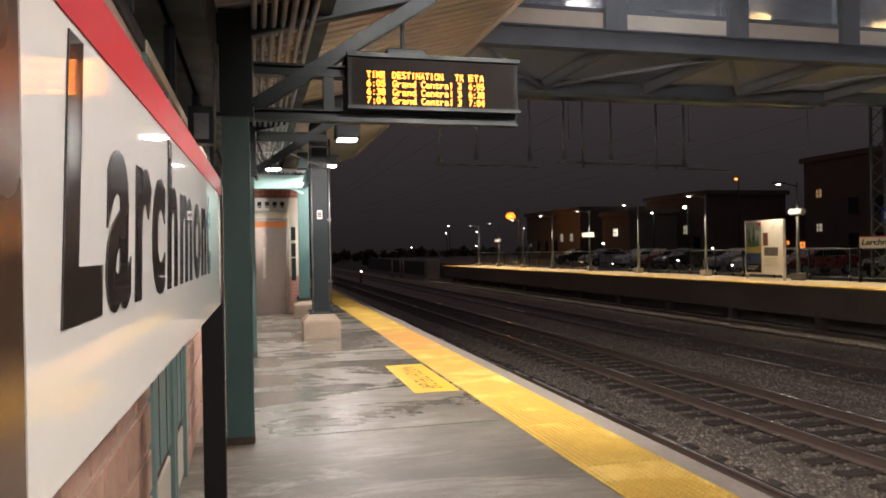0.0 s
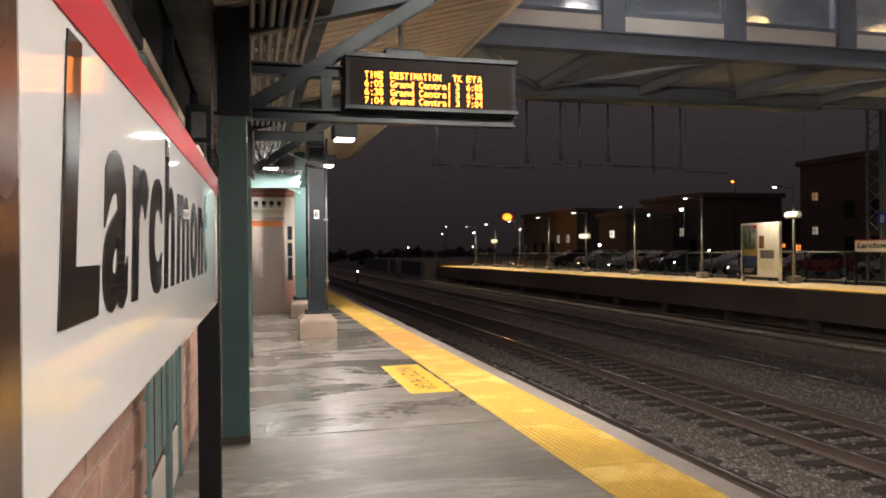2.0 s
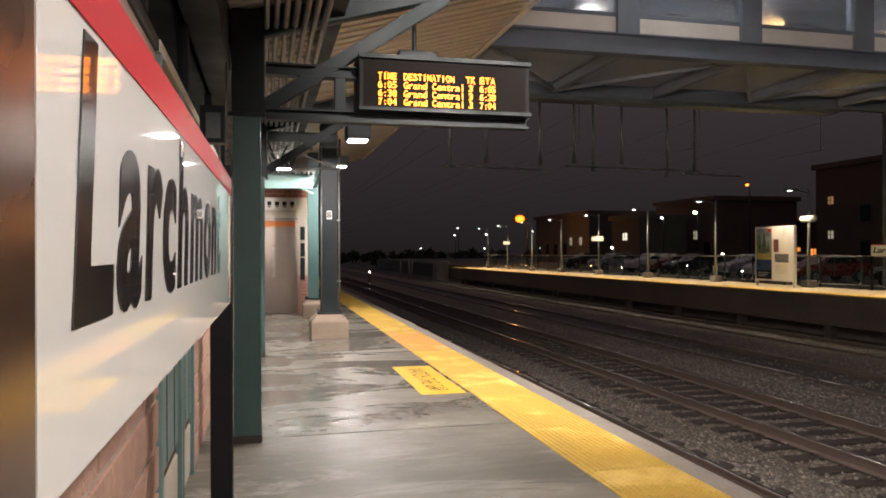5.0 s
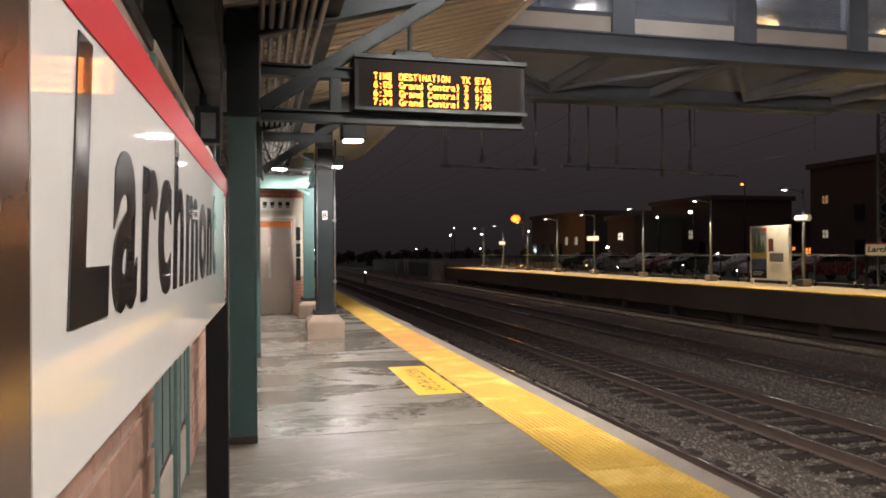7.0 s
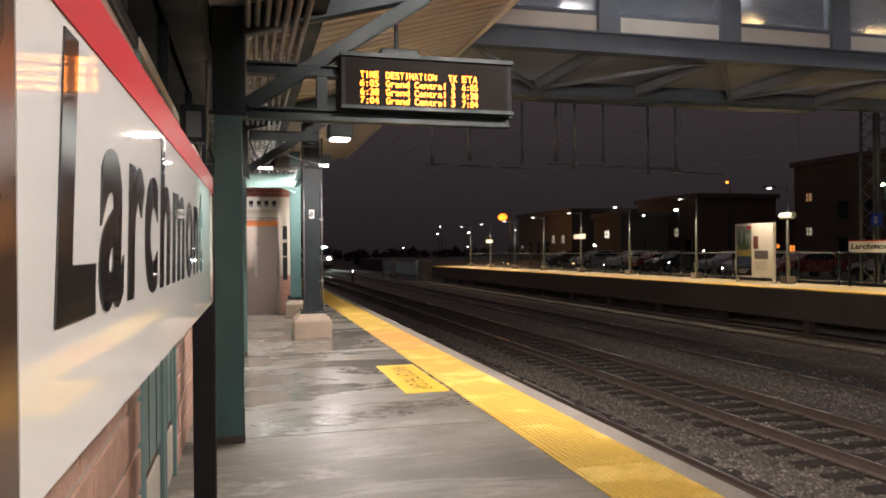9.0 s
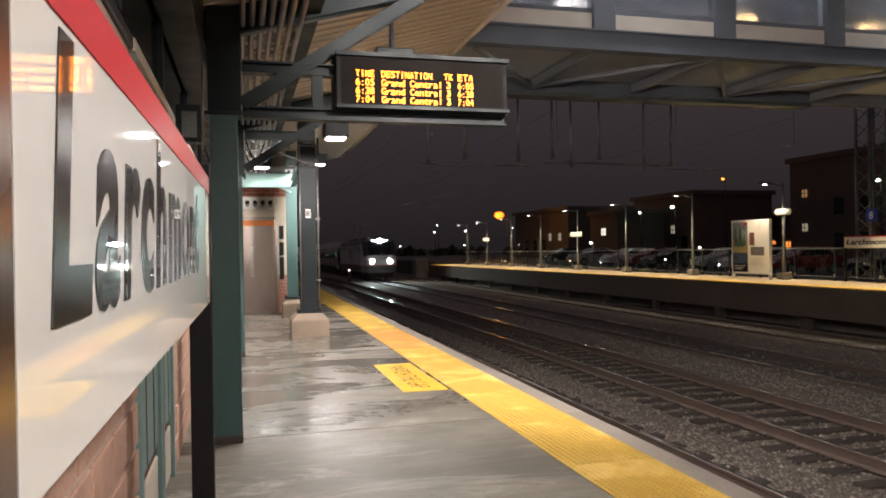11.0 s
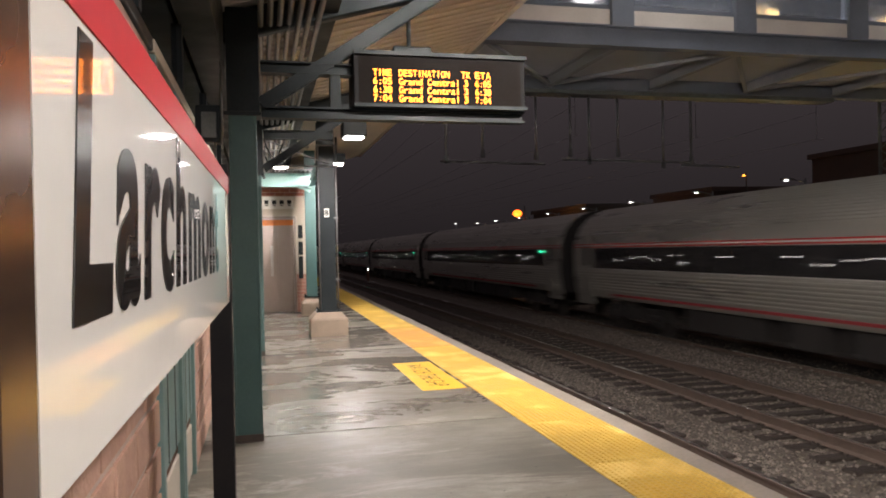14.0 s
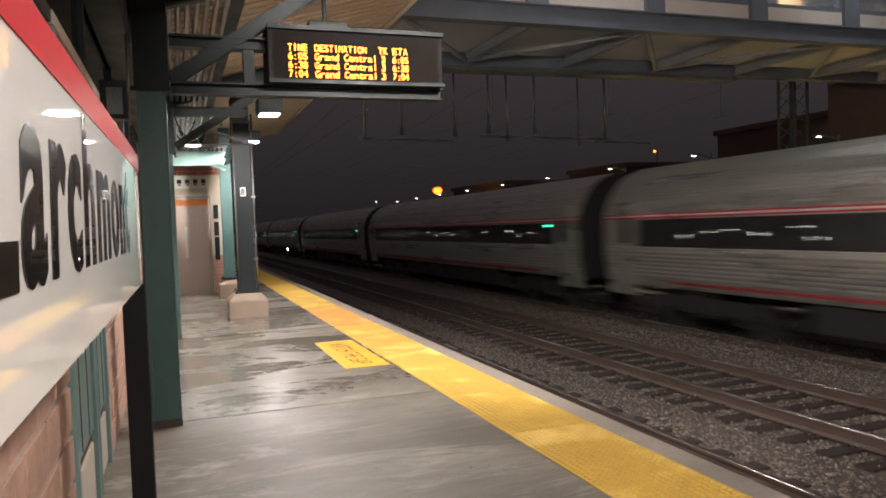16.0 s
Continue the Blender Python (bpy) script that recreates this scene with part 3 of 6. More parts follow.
def build_station_wall():
    # the station building along the platform: pink split-faced blocks, teal steel doors between
    def mass(name, y0, y1, z0, z1):
        bm = bmesh.new()
        box(bm, -0.95, -0.463, y0, y1, z0, z1)
        return structure(name, bm, MORTAR, "pink split-faced block wall of the station building", "wall")
    w1 = mass("wall_west_1", -8, 3.40, 0, 2.30)
    w2 = mass("wall_west_2", 5.02, 16.7, 0, 2.30)
    # joints drawn wide, so their pale tone also gives the lit block edges
    brick_wall(w1, -0.45, 0.2, 3.40, 0.0, 2.3, PINK_BLOCK, 0.012, 0.376, 0.174, 0.028)
    brick_wall(w2, -0.45, 5.02, 8.6, 0.0, 2.3, PINK_BLOCK, 0.012, 0.376, 0.174, 0.028)
    bm = bmesh.new()
    box(bm, -0.97, -0.44, 3.42, 16.7, 2.30, 2.36, 0.006)
    structure("trim", bm, CREAM, "cream band along the top of the block wall", "trim")
    bm = bmesh.new()
    box(bm, -0.97, -0.445, -8, 3.41, 2.30, 2.36, 0.006)
    structure("trim_dark", bm, DARK_STEEL, "dark steel flashing along the top of the block wall", "trim")
    bm = bmesh.new()
    box(bm, -1.0, -0.47, -8, 16.7, 2.36, 3.05)
    structure("wall_upper", bm, GLASS_DARK, "dark glazed strip above the wall band", "wall")
    bm = bmesh.new()
    box(bm, -0.46, -0.25, -8, 16.7, 2.78, 3.24, 0.01)
    structure("eaves_beam", bm, DARK_STEEL, "dark steel eaves beam behind the columns", "beam")
    for y0 in (1.2, 3.0, 4.6, 6.6, 8.8):
        bm = bmesh.new()
        box(bm, -0.475, -0.44, y0, y0 + 0.07, 2.362, 2.775)
        structure("mullion", bm, DARK_STEEL, "dark steel mullion of the glazed strip", "mullion")
    bm = bmesh.new()
    box(bm, -6, -1.0, -14, 40, 0, 3.6)
    structure("station_building", bm, CREAM, "plain body of the station building", "building")


def steel_door(y0, y1):
    t = thing("steel_door", (-0.47, (y0 + y1) / 2, 0), "teal painted steel door with a rusty foot and cream kick plate", "door", "steel doors", "structure")
    bm = bmesh.new()
    box(bm, -0.52, -0.458, y0 + 0.065, y1 - 0.065, 0.40, 2.24)
    leaf = part("leaf", bm, TEAL_PALE, t)
    for a, b in ((y0, y0 + 0.06), (y1 - 0.06, y1)):
        bm = bmesh.new()
        box(bm, -0.53, -0.44, a, b, 0.0, 2.298, 0.006)
        part("jamb", bm, TEAL_PALE, t)
    for a in (0.35, 0.7):
        bm = bmesh.new()
        y = y0 + (y1 - y0) * a
        box(bm, -0.459, -0.4555, y - 0.009, y + 0.009, 0.41, 2.23)
        part("seam", bm, DARK_STEEL, leaf)
    bm = bmesh.new()
    box(bm, -0.52, -0.462, y0 + 0.064, y1 - 0.064, 0.02, 0.33, 0.008)
    part("kick_plate", bm, CREAM, t, "stained cream kick plate")
    bm = bmesh.new()
    box(bm, -0.52, -0.47, y0 + 0.062, y1 - 0.062, 0.335, 0.40, 0.006)
    part("rusty_foot", bm, RUST, t, "rusted bottom edge")


def build_bridge():
    x0, x1, y0, y1, z = 1.45, 27.1, 13.6, 17.6, 5.36
    b = thing("footbridge", (11, 15.5, z), "dark steel enclosed footbridge over the tracks with cream panels and lit windows", "footbridge", "", "structure")
    for y in (y0, y1):
        bm = bmesh.new()
        ibeam(bm, (x0, y, z + 0.21), (x1, y, z + 0.21), 0.3, 0.42, 0.03)
        part("girder", bm, BRIDGE_STEEL, b)
    bm = bmesh.new()
    box(bm, x0, x1, y0 + 0.16, y1 - 0.16, z + 0.32, z + 0.40)
    part("bridge_deck", bm, BRIDGE_UNDER, b, "grey ribbed deck underside")
    step = 2.85
    for i in range(9):
        x = x0 + i * step
        bm = bmesh.new()
        ibeam(bm, (x, y0 + 0.15, z + 0.17), (x, y1 - 0.15, z + 0.17), 0.16, 0.26, 0.02)
        part("floor_beam", bm, BRIDGE_BEAM, b)
        if i < 8:
            bm = bmesh.new()
            a, c = ((y0 + 0.2, y1 - 0.2) if i % 2 else (y1 - 0.2, y0 + 0.2))
            bar(bm, (x, a, z + 0.1), (x + step, c, z + 0.1), 0.09, 0.09)
            part("cross_brace", bm, BRIDGE_BEAM, b)
        for y, s in ((y0, -1), (y1, 1)):
            bm = bmesh.new()
            box(bm, x - 0.24, x + 0.24, y - 0.14, y + 0.14, z + 0.422, 8.1)
            part("bridge_post", bm, BRIDGE_STEEL, b)
            if i < 8:
                bm = bmesh.new()
                box(bm, x + 0.245, x + step - 0.245, y - 0.05, y + 0.05, z + 0.43, z + 0.76, 0.006)
                part("side_panel", bm, DECK, b, "cream metal side panel")
                bm = bmesh.new()
                box(bm, x + 0.245, x + step - 0.245, y - 0.04, y + 0.04, z + 0.77, z + 0.85)
                part("window_sill", bm, BRIDGE_STEEL, b)
                bm = bmesh.new()
                box(bm, x + 0.245, x + step - 0.245, y - 0.006, y + 0.006, z + 0.855, 7.7)
                part("window_pane", bm, BRIDGE_GLASS, b)
                bm = bmesh.new()
                box(bm, x + 0.245, x + step - 0.245, y - 0.06, y + 0.06, 7.705, 8.09)
                part("head_panel", bm, BRIDGE_STEEL, b)
    bm = bmesh.new()
    box(bm, x0 - 0.3, x1 + 0.3, y0 - 0.5, y1 + 0.5, 8.1, 8.25)
    part("bridge_roof", bm, BRIDGE_STEEL, b)
    for x, m in ((7.9, TUBE_WHITE), (13.1, LENS_WARM), (17.1, LENS_WARM), (21.5, LENS_WARM)):
        bm = bmesh.new()
        box(bm, x - 0.28, x + 0.28, 16.74, 16.84, 7.375, 7.41)
        part("tube_lamp", bm, m, b, "glowing tube lamp inside the bridge")


PINK_BLOCK = mat("pink_split_block", (0.62, 0.40, 0.30), (0.40, 0.235, 0.175), 0.85, 0, 7, 38, 0.9, spread=0.8)
TEAL_PALE = mat("faded_teal", (0.21, 0.31, 0.29), (0.14, 0.225, 0.215), 0.5, 0, 2.5, 30, 0.1, stretch=(1, 3, 0.5))
# bridge greys are lightened and bluish: a veil of glare put into the colours
BRIDGE_STEEL = mat("bridge_steel", (0.19, 0.205, 0.24), (0.14, 0.152, 0.18), 0.5, 0, 1.5, 30, 0.1)
BRIDGE_BEAM = mat("bridge_beam_veiled", (0.34, 0.355, 0.385), (0.27, 0.285, 0.31), 0.55, 0, 1.5, 30, 0.1)
BRIDGE_UNDER = mat("bridge_underside_veiled", (0.58, 0.60, 0.64), (0.48, 0.50, 0.54), 0.65, 0, 1, 25, 0.15)
BRIDGE_GLASS = mat("bridge_glass", (0.02, 0.022, 0.026), (0.015, 0.017, 0.02), 0.12, 0, 1, 15, 0.0)
bg_node = BRIDGE_GLASS.node_tree.nodes["Principled BSDF"]
bg_node.inputs["Transmission Weight"].default_value = 0.85
bg_node.inputs["Base Color"].links and BRIDGE_GLASS.node_tree.links.remove(bg_node.inputs["Base Color"].links[0])
bg_node.inputs["Base Color"].default_value = (0.7, 0.72, 0.75, 1)

build_ground()
build_tracks()
build_near_platform()
build_canopy()
for y in COLUMNS_Y:
    canopy_frame(y, abs(y - 5.72) < 0.1).location.x += 0.03 if y > 9 else 0.0
build_station_wall()
steel_door(3.44, 4.28)
steel_door(4.32, 4.98)
build_bridge()
scatter_stones(42000, 5.0, 10.4, 2.5, 26, 0.014, 0.032, 3)
scatter_stones(12000, 9.8, 17.4, 6, 40, 0.018, 0.036, 4)

# ---- things on the near platform ----
BRONZE = mat("bronze_paint", (0.26, 0.165, 0.12), (0.21, 0.135, 0.10), 0.27, 0.85, 3, 30, 0.02)
BOARD_FACE = mat("display_face", (0.014, 0.011, 0.010), (0.010, 0.008, 0.007), 0.8, 0, 4, 40, 0.0, spec=0.12)


def station_sign():
    # built along y from its far post and turned a little towards the platform
    Y0, Y1, Z0, Z1 = 0.568, 2.815, 1.242, 1.695
    X = -0.12
    s = thing("station_sign", (X, 2.85, 0), "long white enamel station name sign with a red band", "sign")
    bm = bmesh.new()
    box(bm, X - 0.03, X, Y0, Y1, Z0, Z1)
    part("panel", bm, ENAMEL, s, "glossy white enamel panel")
    bm = bmesh.new()
    box(bm, X - 0.001, X + 0.002, Y0 + 0.001, Y1 - 0.001, 1.634, Z1 - 0.001)
    part("red_band", bm, RED_ENAMEL, s, "red band along the top edge")
    bm = lettering("Larchmont", 0.26, 0.17, 0.0075, 0.0008, 1.0, 1.15)
    w, h = max(v.co.x for v in bm.verts), max(v.co.y for v in bm.verts)
    turned(bm, Matrix.Translation((X + 0.001, 0.655, 1.377)) @ FACE_TRACKS @ Matrix.Diagonal((1.62 / w, 0.247 / h, 1, 1)))
    part("lettering", bm, BLACK_ENAMEL, s, "black slanted lettering")
    for y in (Y0 - 0.045, Y1 + 0.04):
        bm = bmesh.new()
        box(bm, X - 0.075, X + 0.003, y - 0.04, y + 0.035, 0.0, Z1 + 0.05, 0.004)
        part("post", bm, BRONZE if y < 1 else BLACK_PAINT, s, "dark square steel post")
    s.rotation_euler = (0, 0, radians(-0.87))
    return s


def departure_board():
    Y = 5.58
    b = thing("departure_board", (1.4, Y + 0.15, 2.46), "black hanging departure board with amber letters", "departure board")
    bm = bmesh.new()
    box(bm, 0.70, 2.09, Y + 0.02, Y + 0.32, 2.50, 2.93, 0.012)
    part("housing", bm, BLACK_PAINT, b)
    for name, args in (("top_rim", (0.70, 2.09, Y - 0.02, Y + 0.019, 2.90, 2.93)), ("bottom_rim", (0.70, 2.09, Y - 0.02, Y + 0.019, 2.50, 2.525))):
        bm = bmesh.new()
        box(bm, *args)
        part(name, bm, DARK_STEEL, b)
    bm = bmesh.new()
    box(bm, 0.74, 2.05, Y + 0.017, Y + 0.0195, 2.53, 2.89)
    part("display_face", bm, BOARD_FACE, b, "dark grey display face")
    lines = [("TIME", "DESTINATION", "TK", "ETA"), ("6:05", "Grand Central", "3", "6:05"), ("6:38", "Grand Central", "3", "6:38"), ("7:04", "Grand Central", "3", "7:04")]
    for i, row in enumerate(lines):
        for text, x, w in zip(row, (0.853, 1.053, 1.555, 1.668), (0.148, 0.41, 0.08, 0.133)):
            if i and text == "Grand Central":
                w = 0.492
            if text == "3":
                w, x = 0.036, 1.576
            cell = w / len(text)
            for k, char in enumerate(text):
                if char == " ":
                    continue
                bm = lettering(char, 0.074, 0, 0.0002, 0.0)
                have = max(v.co.x for v in bm.verts)
                fit = min(1.0, cell * 0.84 / have) if have < 0.5 * cell or char in ":l" else cell * 0.84 / have
                turned(bm, Matrix.Translation((x + k * cell + (cell * 0.84 - have * fit) / 2, Y + 0.0145, 2.745 - i * 0.0655)) @ FACE_CAMERA @ Matrix.Diagonal((fit, 1.0, 1, 1)))
                part("led_character", bm, LED, b, "glowing amber character")
    return b


def canopy_lamp(at):
    t = thing("canopy_lamp", at, "square dark downlight with a glowing lens under the canopy", "lamp", "canopy lamps")
    x, y, z = at
    bm = bmesh.new()
    box(bm, x - 0.17, x + 0.17, y - 0.17, y + 0.17, z + 0.0, z + 0.2, 0.015)
    part("housing", bm, DARK_STEEL, t)
    bm = bmesh.new()
    box(bm, x - 0.13, x + 0.13, y - 0.13, y + 0.13, z - 0.02, z - 0.001, 0.01)
    part("lens", bm, LENS, t, "glowing white lens")
    bm = bmesh.new()
    cyl(bm, (x, y, z + 0.2), (x, y, canopy_z(x)), 0.02)
    part("stem", bm, DARK_STEEL, t)


def floor_marking():
    m = thing("floor_marking", (1.75, 7.9, 0.0), "yellow painted gap warning on the concrete floor", "floor marking")
    bm = bmesh.new()
    box(bm, 1.50, 1.955, 7.06, 8.80, -0.002, 0.004)
    part("yellow_field", bm, YELLOW_PAINT, m)
    bm = lettering("WATCH THE GAP", 0.29, 0, -0.001, 0.0, 1.0, 1.15)
    w = max(v.co.x for v in bm.verts)
    turned(bm, Matrix.Translation((1.625, 8.62, 0.0055)) @ Matrix.Rotation(radians(-90), 4, "Z") @ Matrix.Diagonal((1.40 / w, 1.0, 1, 1)))
    part("lettering", bm, BLACK_PAINT, m, "black hand-painted capital letters")


def based_column(x, y, w, base_w, material, number, name):
    t = thing("canopy_post", (x, y, 0), "steel canopy post on a chamfered concrete base", "post", "posts on concrete bases")
    bm = bmesh.new()
    h = 0.38
    a, b = base_w / 2, base_w / 2 - 0.1
    ring = [[bm.verts.new((x + sx * q, y + sy * q, z)) for sx, sy in ((-1, -1), (1, -1), (1, 1), (-1, 1))] for q, z in ((a, 0), (a, 0.27), (b, h))]
    for r, s in zip(ring, ring[1:]):
        for i in range(4):
            bm.faces.new((r[i], r[(i + 1) % 4], s[(i + 1) % 4], s[i]))
    bm.faces.new(ring[2])
    bmesh.ops.bevel(bm, geom=bm.edges[:], offset=0.012, segments=2, affect="EDGES")
    part("concrete_base", bm, BASE_CONCRETE, t, "chamfered concrete base")
    bm = bmesh.new()
    for o in (-w / 2 + 0.008, w / 2 - 0.008):
        box(bm, x - w / 2, x + w / 2, y + o - 0.008, y + o + 0.008, h, canopy_z(x) - 0.05)
    box(bm, x - 0.008, x + 0.008, y - w / 2 + 0.016, y + w / 2 - 0.016, h, canopy_z(x) - 0.05)
    part("shaft", bm, material, t)
    bm = bmesh.new()
    box(bm, x - w / 2 - 0.06, x + w / 2 + 0.06, y - w / 2 - 0.06, y + w / 2 + 0.06, h, h + 0.025, 0.004)
    for sx in (-1, 1):
        for sy in (-1, 1):
            cyl(bm, (x + sx * (w / 2 + 0.03), y + sy * (w / 2 + 0.03), h), (x + sx * (w / 2 + 0.03), y + sy * (w / 2 + 0.03), h + 0.06), 0.014, None, 8)
    part("base_plate", bm, DARK_STEEL, t)
    if number:
        bm = bmesh.new()
        box(bm, x - 0.04, x + 0.04, y - w / 2 - 0.008, y - w / 2, 1.93, 2.07)
        plate = part("number_plate", bm, ENAMEL, t, "small white plate with a car stop number")
        bm = lettering("8", 0.13, 0, 0.003, 0.0008)
        turned(bm, Matrix.Translation((x - 0.034, y - w / 2 - 0.0095, 1.955)) @ FACE_CAMERA)
        part("numeral", bm, BLACK_PAINT, plate)


def lift_front():
    e = thing("lift_shaft", (0.2, 16.8, 0), "brick and cream lift shaft with a steel door", "lift", "", "structure")
    Y = 16.8
    bm = bmesh.new()
    box(bm, -0.5, -0.02, Y, Y + 2.4, 0, 5.3)
    box(bm, 0.70, 0.96, Y, Y + 2.4, 0, 5.3)
    box(bm, -0.02, 0.70, Y, Y + 2.4, 2.13, 5.3)
    box(bm, -0.02, 0.70, Y + 0.3, Y + 2.4, 0, 2.13)
    part("shaft_wall", bm, CREAM, e, "cream wall panels")
    bm = bmesh.new()
    box(bm, 0.001, 0.339, Y + 0.08, Y + 0.12, 0.01, 2.1)
    door = part("door", bm, STEEL, e, "brushed steel sliding lift door")
    bm = bmesh.new()
    box(bm, 0.341, 0.679, Y + 0.1, Y + 0.14, 0.01, 2.1)
    part("door", bm, STEEL, e, "brushed steel sliding lift door")
    # narrow pale grey strip down one door leaf
    bm = bmesh.new()
    box(bm, 0.17, 0.235, Y + 0.072, Y + 0.079, 0.82, 1.5, 0.003)
    part("vision_panel", bm, mat("pale_strip_grey", (0.50, 0.46, 0.43), (0.42, 0.39, 0.36), 0.25), door, "narrow pale upright strip on the door")
    # orange strip painted in for amber light mirrored at the door head
    bm = bmesh.new()
    box(bm, 0.001, 0.679, Y + 0.062, Y + 0.071, 1.95, 2.075, 0.003)
    part("header_strip", bm, mat("orange_reflection", (0.72, 0.20, 0.025), (0.60, 0.16, 0.02), 0.35, 0, 2, 20, 0.0), e, "orange strip painted as a reflection along the head of the lift door")
    bm = bmesh.new()
    box(bm, 0.69, 0.73, Y - 0.02, Y + 0.1, 0, 2.15)
    box(bm, -0.06, -0.02, Y - 0.02, Y + 0.1, 0, 2.15)
    box(bm, -0.02, 0.69, Y - 0.02, Y + 0.1, 2.1, 2.15)
    part("door_frame", bm, STEEL, e)
    bm = bmesh.new()
    box(bm, 0.735, 0.962, Y - 0.02, Y - 0.001, 0, 0.86)
    base = part("brick_base", bm, MORTAR, e)
    for r in range(11):
        for k in range(2):
            bm = bmesh.new()
            y0 = 0.737 + k * 0.113 - (0.05 if r % 2 else 0)
            box(bm, max(0.736, y0), min(0.961, y0 + 0.104 + (0.05 if r % 2 and k else 0)), Y - 0.032, Y - 0.021, 0.004 + r * 0.077, 0.07 + r * 0.077)
            part("brick", bm, PINK_BRICK, base)
    bm = bmesh.new()
    box(bm, -0.45, 0.962, Y - 0.02, Y - 0.001, 2.60, 3.05)
    band = part("brick_band", bm, MORTAR, e)
    for r in range(5):
        for k in range(8):
            x0 = -0.55 + k * 0.212 + (0.106 if r % 2 else 0)
            if x0 + 0.2 < -0.44 or x0 > 0.95:
                continue
            bm = bmesh.new()
            box(bm, max(x0, -0.449), min(x0 + 0.2, 0.961), Y - 0.032, Y - 0.021, 2.61 + r * 0.082, 2.68 + r * 0.082)
            part("brick", bm, BRICK, band)
    for z0, z1 in ((1.65, 1.95), (1.28, 1.58), (0.75, 1.25)):
        bm = bmesh.new()
        box(bm, 0.78, 0.88, Y - 0.045, Y - 0.031, z0, z1, 0.004)
        part("call_panel", bm, DARK_STEEL, e)
    bm = bmesh.new()
    box(bm, 0.0, 0.70, Y - 0.06, Y - 0.03, 2.31, 2.59, 0.004)
    s = part("pictogram_sign", bm, ENAMEL, e, "white pictogram sign over the lift door")
    for i in range(4):
        bm = bmesh.new()
        x = 0.06 + i * 0.165
        box(bm, x, x + 0.09, Y - 0.066, Y - 0.061, 2.42, 2.51)
        box(bm, x + 0.015, x + 0.075, Y - 0.066, Y - 0.061, 2.38, 2.405)
        part("pictogram", bm, DARK_STEEL, s)


def conduits():
    t = thing("conduit_run", (0.2, 6, 3), "bundle of galvanised conduits under the canopy", "pipes")
    for i in range(7):
        x = 0.02 + i * 0.07
        bm = bmesh.new()
        cyl(bm, (x, 2, 3.12 + 0.01 * (i % 2)), (x, 15.5, 3.12 + 0.01 * (i % 2)), 0.022, None, 8)
        part("conduit", bm, CONDUIT, t)


def junction_box():
    t = thing("junction_box", (-0.35, 5.45, 2.3), "dark steel junction box with pale conduits beside the column", "junction box")
    bm = bmesh.new()
    box(bm, -0.44, -0.275, 5.40, 5.56, 2.19, 2.45, 0.008)
    body = part("case", bm, DARK_STEEL, t)
    bm = bmesh.new()
    box(bm, -0.40, -0.30, 5.392, 5.399, 2.22, 2.40, 0.002)
    part("cover", bm, GREY_STEEL, body, "grey metal cover")
    for x, z0, z1 in ((-0.262, 2.15, 2.77), (-0.31, 1.95, 2.19)):
        bm = bmesh.new()
        cyl(bm, (x, 5.44, z0), (x, 5.44, z1), 0.008, None, 8)
        part("conduit", bm, CONDUIT, t, "thin pale conduit")


junction_box()
station_sign()
departure_board()
for at in CANOPY_LAMPS:
    canopy_lamp(at)
floor_marking()
based_column(1.03, 12.25, 0.27, 0.6, DARK_STEEL, True, "dark")
based_column(1.01, 15.95, 0.22, 0.45, TEAL, False, "teal")
lift_front()
conduits()


# body of the added, unseen lamp over the platform edge
def flood_lamp():
    x, y, z = FLOOD
    t = thing("flood_lamp", (x, y, z), "unseen flood lamp added under the canopy edge to brighten the tracks", "lamp")
    bm = bmesh.new()
    cyl(bm, (x, y, z + 0.14), (x, y, canopy_z(x)), 0.03)
    part("stem", bm, DARK_STEEL, t)
    bm = bmesh.new()
    cyl(bm, (x, y, z + 0.13), (x, y, z + 0.2), 0.16, 0.08, 16)
    part("hood", bm, DARK_STEEL, t)


flood_lamp()


def lift_lintel():
    t = thing("lift_canopy", (0.45, 15.5, 2.7), "pale teal steel lintel and roof edge in front of the lift", "canopy")
    bm = bmesh.new()
    ibeam(bm, (-0.2, 15.5, 2.84), (1.0, 15.5, 2.84), 0.16, 0.28, 0.018)
    part("lintel", bm, TEAL_LIGHT, t, "pale teal lintel beam")
    bm = bmesh.new()
    box(bm, -0.2, 1.02, 15.3, 16.7, 3.031, 3.06)
    roof = part("roof_sheet", bm, CONDUIT, t, "ribbed metal roof sheet")
    for k in range(14):
        bm = bmesh.new()
        box(bm, -0.16 + k * 0.085, -0.12 + k * 0.085, 15.3, 16.7, 2.985, 3.03)
        part("rib", bm, CONDUIT, roof)
    bm = bmesh.new()
    ibeam(bm, (1.01, 15.4, 2.78), (1.01, 12.4, 2.98), 0.1, 0.14, 0.012)
    part("tie_beam", bm, TEAL, t)
    bm = bmesh.new()
    bar(bm, (0.98, 15.4, 2.6), (0.72, 15.45, 2.72), 0.05, 0.05)
    part("knee_brace", bm, TEAL_LIGHT, t)


def lift_lamp():
    t = thing("lift_lamp", (0.35, 14.6, 3.0), "round bright lamp in front of the lift", "lamp")
    bm = bmesh.new()
    cyl(bm, (0.35, 14.6, 3.03), (0.35, 14.6, 3.12), 0.16, 0.13, 18)
    part("housing", bm, DARK_STEEL, t)
    bm = bmesh.new()
    cyl(bm, (0.35, 14.6, 3.0), (0.35, 14.6, 3.029), 0.15, 0.155, 18)
    part("lens", bm, LENS, t, "glowing white lens")
    bm = bmesh.new()
    cyl(bm, (0.35, 14.6, 3.12), (0.35, 14.6, canopy_z(0.35)), 0.015, None, 8)
    part("stem", bm, DARK_STEEL, t)


